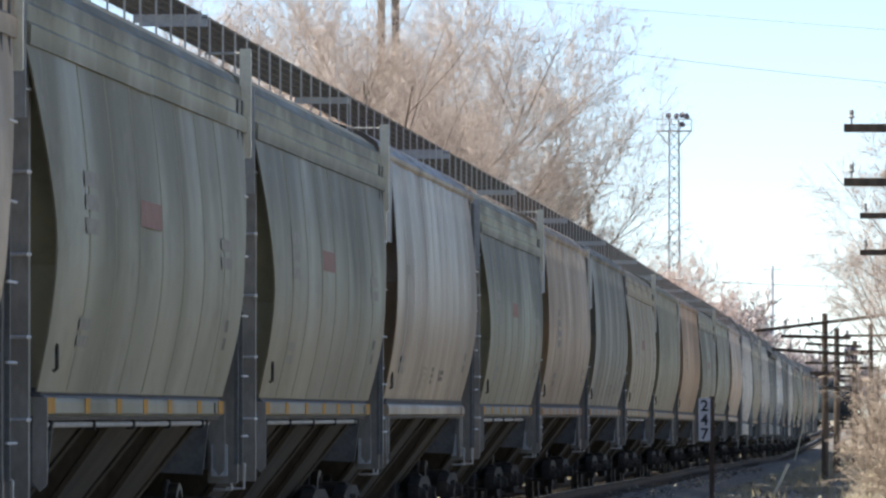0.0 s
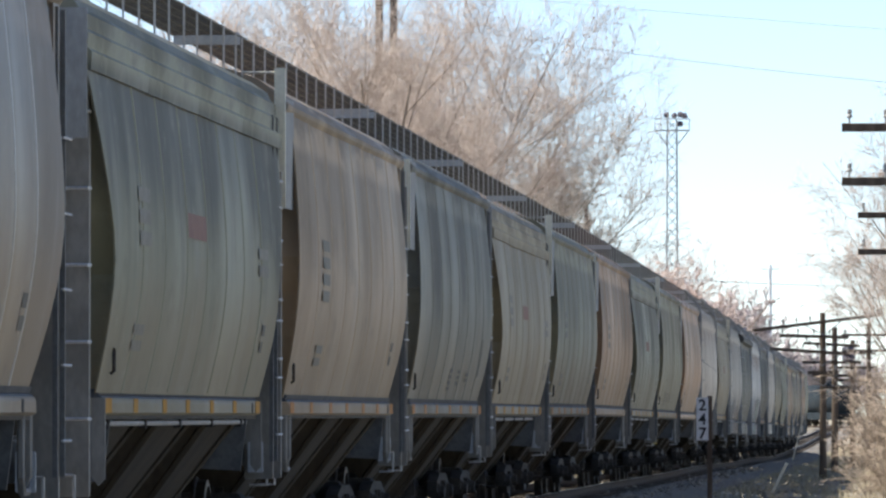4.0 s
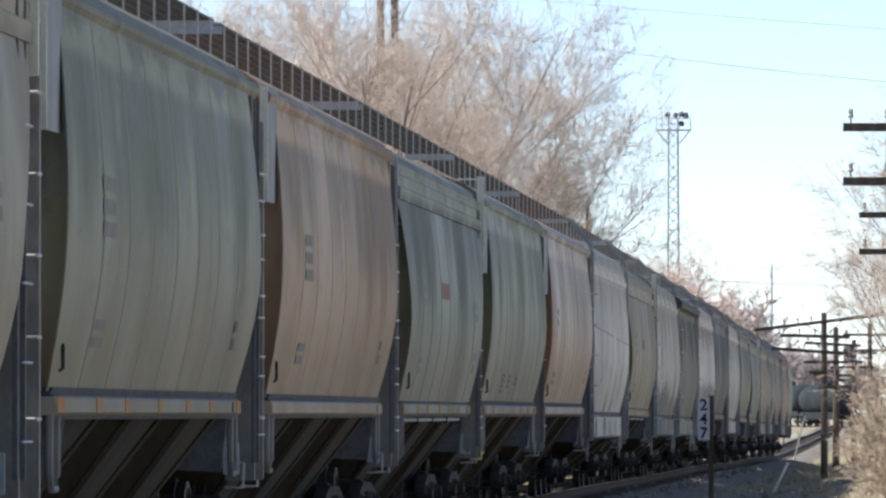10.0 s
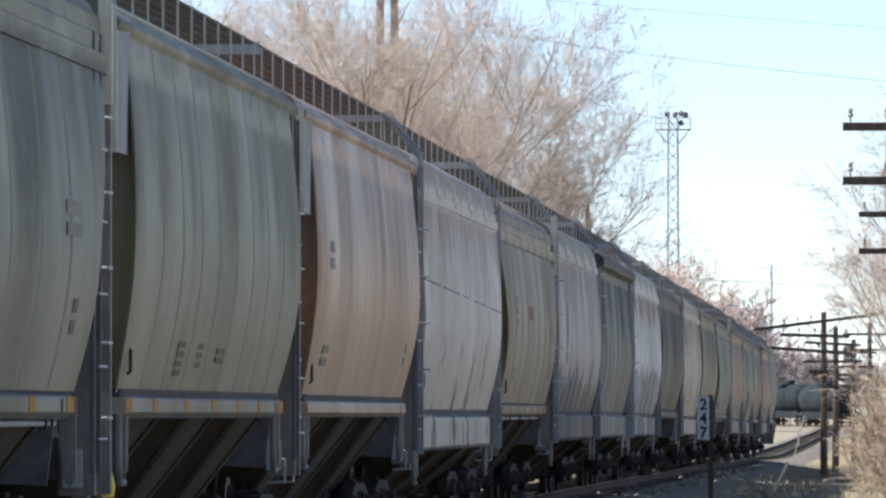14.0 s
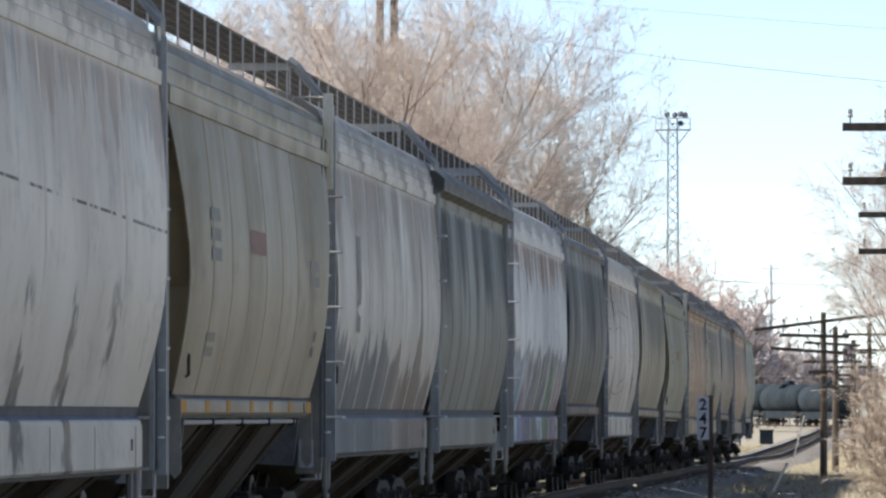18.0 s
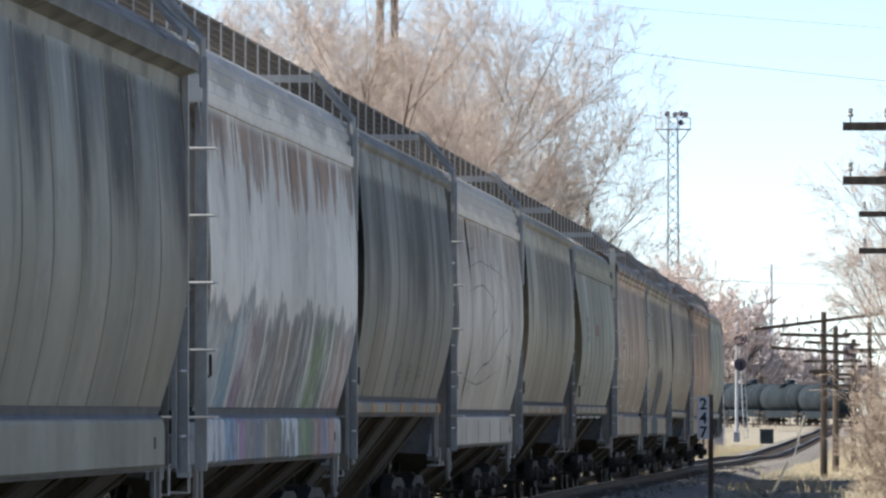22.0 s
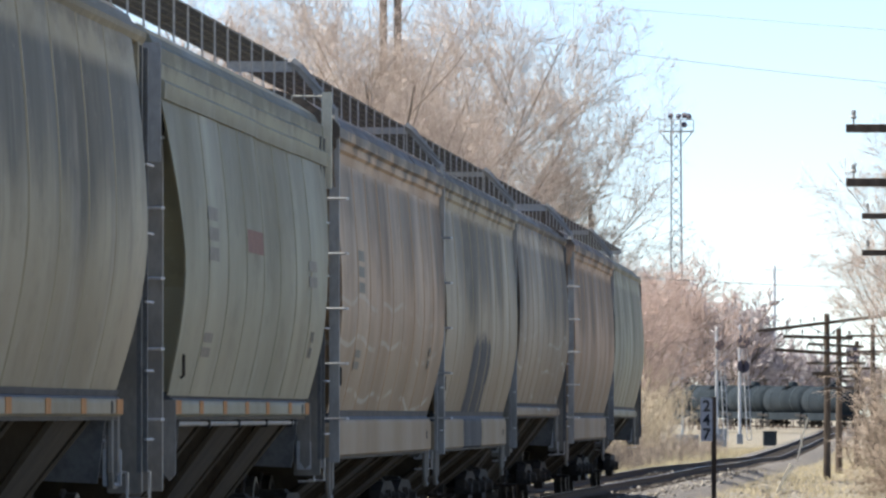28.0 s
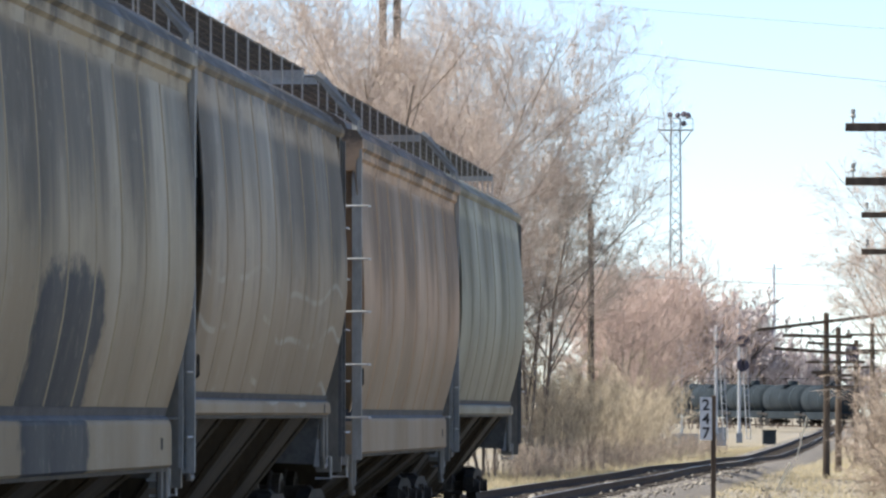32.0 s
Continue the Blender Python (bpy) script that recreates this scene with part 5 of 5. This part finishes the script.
def milepost():
    x, y = 5.0, 135.0
    ob = thing("milepost_sign", "white milepost plate with black numerals on a dark post", "sign", at=(x, y, ground_height(x, y) - 0.05))
    part("post", Geo().box(-0.045, 0.045, -0.05, 0.05, 0, 2.36, 0.008), POLE_WOOD, ob)
    part("plate", Geo().box(-0.25, -0.03, -0.075, -0.055, 1.53, 2.33), SIGN_WHITE, ob, "white enamel plate")
    for i, ch in enumerate("247"):
        cu = bpy.data.curves.new("numeral", "FONT")
        cu.body, cu.size, cu.extrude, cu.align_x, cu.offset = ch, 0.29, 0.003, "CENTER", 0.006
        tmp = bpy.data.objects.new("numeral", cu)
        me = bpy.data.meshes.new_from_object(tmp)
        bpy.data.objects.remove(tmp)
        part("numeral", me, SIGN_BLACK, ob, "black numeral", at=pose(-0.14, -0.08, 2.09 - i * 0.262, 90, 0, 0))


milepost()


def insulator_geo():
    return Geo().tube([(0, 0, 0), (0, 0, 0.09)], 0.014, 5).lathe([(0.0, 0.19), (0.03, 0.18), (0.034, 0.14), (0.026, 0.12), (0.042, 0.09), (0.036, 0.07), (0.0, 0.07)], "z", 8)


def telegraph_pole(x, y, top, arms, label, r=0.13):
    """arms: (height, reach to one side, reach to the other, lean) with insulators along each."""
    z0 = ground_height(x, y) - 0.1
    ob = thing("telegraph_pole", label, "pole", "telegraph poles beside the line", at=(x, y, 0))
    g = Geo().tube([(0, 0, z0), (0.01, 0, (z0 + top) / 2), (0, 0, top)], r, 10, r * 0.72)
    part("pole_shaft", g, POLE_WOOD, ob, smooth=False)
    for z, a, b, lean in arms:
        arm = part("crossarm", Geo().box(-a, b, -0.19, -0.09, -0.055, 0.055, 0.008), POLE_WOOD, ob, at=pose(0, 0, z, 0, -lean, 0))
        n = max(2, int((a + b) / 0.42))
        for i in range(n):
            px = -a + 0.10 + (a + b - 0.2) * i / (n - 1)
            if abs(px) > 0.15:
                part("insulator", shared(("insulator",), insulator_geo), GLASS_PIN, arm, at=(px, -0.14, 0.055))
        for s in (-1, 1):
            part("arm_brace", Geo().tube([(s * min(a, b, 0.6), -0.16, -0.05), (0, -0.12, -0.45)], 0.016, 4), CABLE, arm)
    return ob


ARM = "weathered wooden telegraph pole with insulators on its crossarms"
telegraph_pole(6.78, 95, 5.6, [(5.22, 1.53, 1.53, 0), (4.51, 1.53, 1.53, 0)], ARM)
telegraph_pole(9.35, 136, 5.6, [(5.20, 1.53, 1.53, 0), (4.51, 1.53, 1.53, 0)], ARM)
telegraph_pole(12.64, 240, 4.83, [(4.53, 2.32, 1.95, 7.0), (4.04, 1.45, 0.85, -1.5), (3.52, 1.75, 0.9, -4.0), (2.85, 0.5, 0.5, 0)], "leaning-armed weathered telegraph pole with four crossarms")
telegraph_pole(15.75, 290, 4.95, [(4.26, 1.25, 1.0, -3), (3.55, 1.3, 1.05, 0), (3.02, 0.9, 0.8, 0), (2.55, 0.5, 0.7, 0)], ARM, 0.15)
telegraph_pole(19.6, 345, 5.0, [(4.4, 1.1, 1.1, -2), (3.7, 1.1, 1.1, 0), (3.1, 0.8, 0.8, 0)], ARM, 0.16)
telegraph_pole(19.0, 322, 5.5, [(5.0, 1.2, 1.2, 0), (4.3, 1.2, 1.2, 0)], ARM, 0.14)
box = thing("transformer_can", "dark cylindrical transformer can on a telegraph pole", "transformer", at=(19.35, 344.6, 0))
part("can", Geo().lathe([(0.0, 4.0), (0.26, 4.0), (0.28, 4.05), (0.28, 4.62), (0.22, 4.72), (0.0, 4.74)], "z", 14), SIGNAL_BLACK, box)
part("hanger_bracket", Geo().box(0.15, 0.35, 0.1, 0.4, 4.2, 4.5), SIGNAL_BLACK, box)


def tall_pole(x, y, top, label, arm=0.0, r=0.16, wood=None):
    wood = wood or POLE_WOOD
    ob = thing("utility_pole", label, "pole", "utility poles behind the trees", at=(x, y, 0))
    part("pole_shaft", Geo().tube([(0, 0, ground_height(x, y) - 0.2), (0, 0, top)], r, 10, r * 0.7), wood, ob)
    if arm:
        part("crossarm", Geo().box(-arm, arm, -0.2, -0.08, top - 0.75, top - 0.6, 0.01), wood, ob)
        for px in (-arm + 0.1, 0, arm - 0.1):
            part("insulator", shared(("insulator",), insulator_geo), GLASS_PIN, ob, at=(px, -0.14, top - 0.6 if px else top))
    return ob


tall_pole(-2.27, 262, 17.6, "tall brown utility pole showing above the bare trees", 0, 0.2)
tall_pole(-1.75, 262, 17.2, "tall brown utility pole showing above the bare trees", 0, 0.2)
tall_pole(6.1, 305, 10.4, "thin wooden utility pole behind the bare trees", 0, 0.13)
tall_pole(6.45, 318, 10.0, "thin wooden utility pole behind the bare trees", 0, 0.12)
tall_pole(57.2, 1260, 27.5, "distant pale utility pole with a short crossarm", 1.5, 0.42, PALE_POLE)


def wire(name, pts, r, label):
    ob = thing(name, label, "cable", "overhead cables")
    part("strand", Geo().tube(pts, r, 4), CABLE, ob)


def sag(a, b, drop, n=24):
    a, b = Vector(a), Vector(b)
    return [a + (b - a) * (i / n) - Vector((0, 0, 4 * drop * (i / n) * (1 - i / n))) for i in range(n + 1)]


wire("overhead_cable", sag((-2.0, 262, 15.85), (60, 262, 13.2), 1.9), 0.010, "thin dark overhead cable against the sky")
wire("overhead_cable", sag((-2.0, 262, 17.0), (60, 300, 15.5), 0.6), 0.006, "fine overhead cable high against the sky")
wire("overhead_cable", sag((6.1, 305, 7.45), (40, 420, 9.5), 0.6), 0.014, "thin dark cable before the far trees")


def light_tower():
    x, y, top = 20.7, 650.0, 28.0
    ob = thing("light_tower", "tall steel lattice floodlight tower with a railed platform", "tower", at=(x, y, 0))
    h = 0.42
    for sx in (-1, 1):
        for sy in (-1, 1):
            part("tower_leg", Geo().tube([(sx * h * 1.35, sy * h * 1.35, -1), (sx * h, sy * h, top)], 0.075, 5), TOWER_STEEL, ob)
    n = 30
    for face in range(4):
        g = Geo()
        for i in range(n):
            z0, z1 = -1 + (top + 1) * i / n, -1 + (top + 1) * (i + 1) / n
            w0, w1 = h * (1.35 - 0.35 * i / n), h * (1.35 - 0.35 * (i + 1) / n)
            s = 1 if i % 2 else -1
            a, b = (s * w0, w0, z0), (-s * w1, w1, z1)
            m = Matrix.Rotation(face * math.pi / 2, 3, "Z")
            g.tube([m @ Vector(a), m @ Vector(b)], 0.035, 4)
        part("lattice_bracing", g, TOWER_STEEL, ob)
    deck = part("platform", Geo().box(-1.6, 1.6, -0.7, 0.7, top - 1.05, top - 0.95), TOWER_STEEL, ob)
    for sx in (-1, 1):
        part("platform_strut", Geo().tube([(sx * 1.5, 0, top - 1.0), (sx * 0.4, 0, top - 2.4)], 0.05, 4), TOWER_STEEL, deck)
        part("railing_post", Geo().tube([(sx * 1.55, -0.6, top - 1.0), (sx * 1.55, -0.6, top + 0.05)], 0.04, 4), TOWER_STEEL, deck)
    part("railing", Geo().tube([(-1.55, -0.6, top + 0.05), (1.55, -0.6, top + 0.05)], 0.04, 4).tube([(-1.55, -0.6, top - 0.45), (1.55, -0.6, top - 0.45)], 0.025, 4), TOWER_STEEL, deck)
    for px, pz in ((-0.55, 0.35), (0.75, 0.4), (1.15, 0.3), (0.2, 0.3), (0.75, -0.45)):
        lamp_ob = part("floodlight", Geo().lathe([(0.0, -0.2), (0.16, -0.18), (0.27, 0.1), (0.25, 0.16), (0.0, 0.18)], "y", 12), SIGNAL_BLACK, ob, "dark floodlight head", at=pose(px, -0.55, top + pz, 25, 0, px * 30))
        part("bracket", Geo().tube([(0, 0.2, -0.1), (0, 0.3, -0.5)], 0.05, 4), TOWER_STEEL, lamp_ob)


light_tower()


def signal(x, y, z0, top, heads, label):
    ob = thing("railway_signal", label, "signal", "railway signals", at=(x, y, z0))
    h = top - z0
    part("mast", Geo().tube([(0, 0, 0), (0, 0, h)], 0.13, 10, 0.10), SIGNAL_SILVER, ob)
    part("mast_base", Geo().box(-0.22, 0.22, -0.22, 0.22, -0.3, 0.45, 0.04), CABINET, ob)
    part("finial", Geo().lathe([(0.0, 0.3), (0.09, 0.2), (0.12, 0.05), (0.05, 0.0)], "z", 8), SIGNAL_SILVER, ob, at=(0, 0, h))
    for z, size in heads:
        head = part("signal_head", Geo().box(-0.2, 0.2, -0.35, -0.1, z - size * 0.75, z + size * 0.75, 0.03), SIGNAL_BLACK, ob, "black signal head", at=(0.12, 0, 0))
        part("target_plate", Geo().lathe([(0.0, -0.37), (size, -0.37), (size, -0.34), (0.0, -0.34)], "y", 20, (0.12, 0, z)), SIGNAL_BLACK, head, "round black target plate", at=(0.0, 0, 0))
        for k in (-0.28, 0.0, 0.28):
            part("hood", Geo().lathe([(0.11, -0.62), (0.12, -0.37), (0.09, -0.37), (0.09, -0.60)], "y", 10, (0.12, 0, z + k)), SIGNAL_BLACK, head)
    ladder_ob = part("ladder", Geo().tube([(0.55, 0.3, 0), (0.2, 0.15, h * 0.9)], 0.03, 4).tube([(0.85, 0.3, 0), (0.5, 0.15, h * 0.9)], 0.03, 4), SIGNAL_SILVER, ob)
    for i in range(14):
        k = i / 14
        part("rung", Geo().tube([(0.55 - 0.35 * k * 0.9, 0.3 - 0.15 * k, h * 0.9 * k), (0.85 - 0.35 * k * 0.9, 0.3 - 0.15 * k, h * 0.9 * k)], 0.02, 4), SIGNAL_SILVER, ladder_ob)


signal(19.46, 520, -0.3, 7.55, [(6.8, 0.34)], "silver railway signal mast with one head")
signal(21.2, 522, -0.3, 7.75, [(7.1, 0.52), (5.3, 0.46)], "silver railway signal mast with two round black heads")
for x, y, w, h, mat, label in ((20.4, 540, 1.1, 0.9, CABINET, "grey steel relay cabinet beside the signals"), (24.4, 545, 1.0, 0.62, TANK_BAND, "small dark equipment box on the verge"), (18.6, 560, 1.9, 0.35, CABINET, "low pale concrete block on the verge")):
    z0 = ground_height(x, y) - 0.05
    ob = thing("relay_cabinet" if h > 0.6 else "concrete_block", label, "cabinet" if h > 0.6 else "block", at=(x, y, z0))
    part("case", Geo().box(-w / 2, w / 2, -0.4, 0.4, 0.1, h + 0.5, 0.03), mat, ob)
    part("lid", Geo().box(-w / 2 - 0.05, w / 2 + 0.05, -0.46, 0.46, h + 0.5, h + 0.58, 0.02), mat, ob)
    part("footing", Geo().box(-w / 2 + 0.1, w / 2 - 0.1, -0.35, 0.35, -0.2, 0.1), SIGN_WHITE, ob)
for x, y, dx, length, lean in ((17.4, 360, 0, 2.4, 14), (8.62, 190, 0, 0.95, 26), (23.2, 470, 0, 1.2, -8)):
    ob = thing("marker_stake", "pale leaning wooden stake beside the track", "stake", "pale stakes")
    ob.matrix_basis = pose(x, y, ground_height(x, y) - 0.1, 0, lean, 0)
    part("stake_shaft", Geo().box(-0.035, 0.035, -0.035, 0.035, 0, length, 0.006), PALE_STICK, ob)
    part("stake_cap", Geo().box(-0.04, 0.04, -0.04, 0.04, length, length + 0.05, 0.01), PALE_STICK, ob)


def tank_car(x, y, z, head, n):
    ob = thing("tank_car", "black railway tank car standing in the distance", "tank car", "standing tank cars")
    ob.matrix_basis = pose(x, y, z, 0, 0, head) @ Matrix.Scale(1.1, 4)
    g = Geo().lathe([(0.0, -7.4), (0.7, -7.35), (1.25, -7.1), (1.5, -6.6), (1.52, 6.6), (1.25, 7.1), (0.7, 7.35), (0.0, 7.4)], "x", 28, (0, 0, 2.75))
    # dark box added to stand in for the shade under the tank
    part("underframe", Geo().box(-7.2, 7.2, -1.2, 1.2, 0.75, 1.5, 0.05), TANK_BLACK, ob)
    part("tank", g, TANK_BLACK, ob, smooth=True)
    for px in (-4.2, 0.0, 4.2):
        part("tank_band", Geo().lathe([(1.53, -0.12), (1.545, -0.1), (1.545, 0.1), (1.53, 0.12)], "x", 28, (px, 0, 2.75)), TANK_BAND, ob)
    part("dome", Geo().lathe([(0.0, 4.75), (0.45, 4.72), (0.5, 4.6), (0.5, 4.1)], "z", 14), TANK_BAND, ob)
    part("platform", Geo().box(-1.3, 1.3, -1.3, 1.3, 4.22, 4.28).tube([(-1.3, -1.3, 4.9), (1.3, -1.3, 4.9), (1.3, 1.3, 4.9), (-1.3, 1.3, 4.9), (-1.3, -1.3, 4.9)], 0.03, 4), TANK_BAND, ob)
    part("centre_sill", Geo().box(-8.0, 8.0, -0.25, 0.25, 0.8, 1.2).box(-7.6, -5.5, -1.3, 1.3, 1.1, 1.35).box(5.5, 7.6, -1.3, 1.3, 1.1, 1.35), RUN_GEAR, ob)
    for px in (-6.4, 6.4):
        tr = new("truck")
        tr.parent = ob
        tr.location = (px, 0, 0)
        for s in (-1, 1):
            part("side_frame", shared(("side_frame",), side_frame_geo), RUN_GEAR, tr, at=(0, s * 1.02, 0))
        for dx in (-0.89, 0.89):
            part("wheelset", shared(("wheelset",), wheelset_geo), WHEEL, tr, at=(dx, 0, WHEEL_R))


for n in range(5):
    tank_car(43.4 - n * 3.6, 812 + n * 16.6, 0.05 + 0.1 * n, 102.3, n)
g = Geo()
for k in range(2):
    o = 0.75 if k else -0.75
    a, b = Vector((47.5, 793, 0.0)), Vector((24.0, 901, 0.55))
    g.tube([a + Vector((o, 0.15 * o, -0.03)), b + Vector((o, 0.15 * o, -0.03))], 0.06, 4)
siding = thing("siding_track", "far siding on which tank cars stand", "track", kind="structure")
part("rail", g, RAIL_SIDE, siding)


# ---- what moves ----
def motions():
    times = [i * 0.5 for i in range(65)]
    for car, middle in ROLLING:
        rows = []
        for t in times:
            s = middle - travel(t)
            x, y, z, head = on_track(s)
            slope = math.degrees(math.atan2(rise(y + 5.5) - rise(y - 5.5), 11.0))
            z = (rise(y + 5.5) + rise(y - 5.5)) / 2
            rows.append((t, pose(x, y, z, 0, -slope, head)))
        walk(car, rows)
    turns = [(f / FPS, -math.degrees(travel(f / FPS) / WHEEL_R)) for f in range(0, 32 * FPS + 1)]
    for place in sorted({dx for _, dx in SPINNING}):
        rows = [(t, pose(place, 0, WHEEL_R, 0, a, 0)) for t, a in turns]
        for wheelset, dx in SPINNING:
            if dx == place:
                walk(wheelset, rows)


motions()
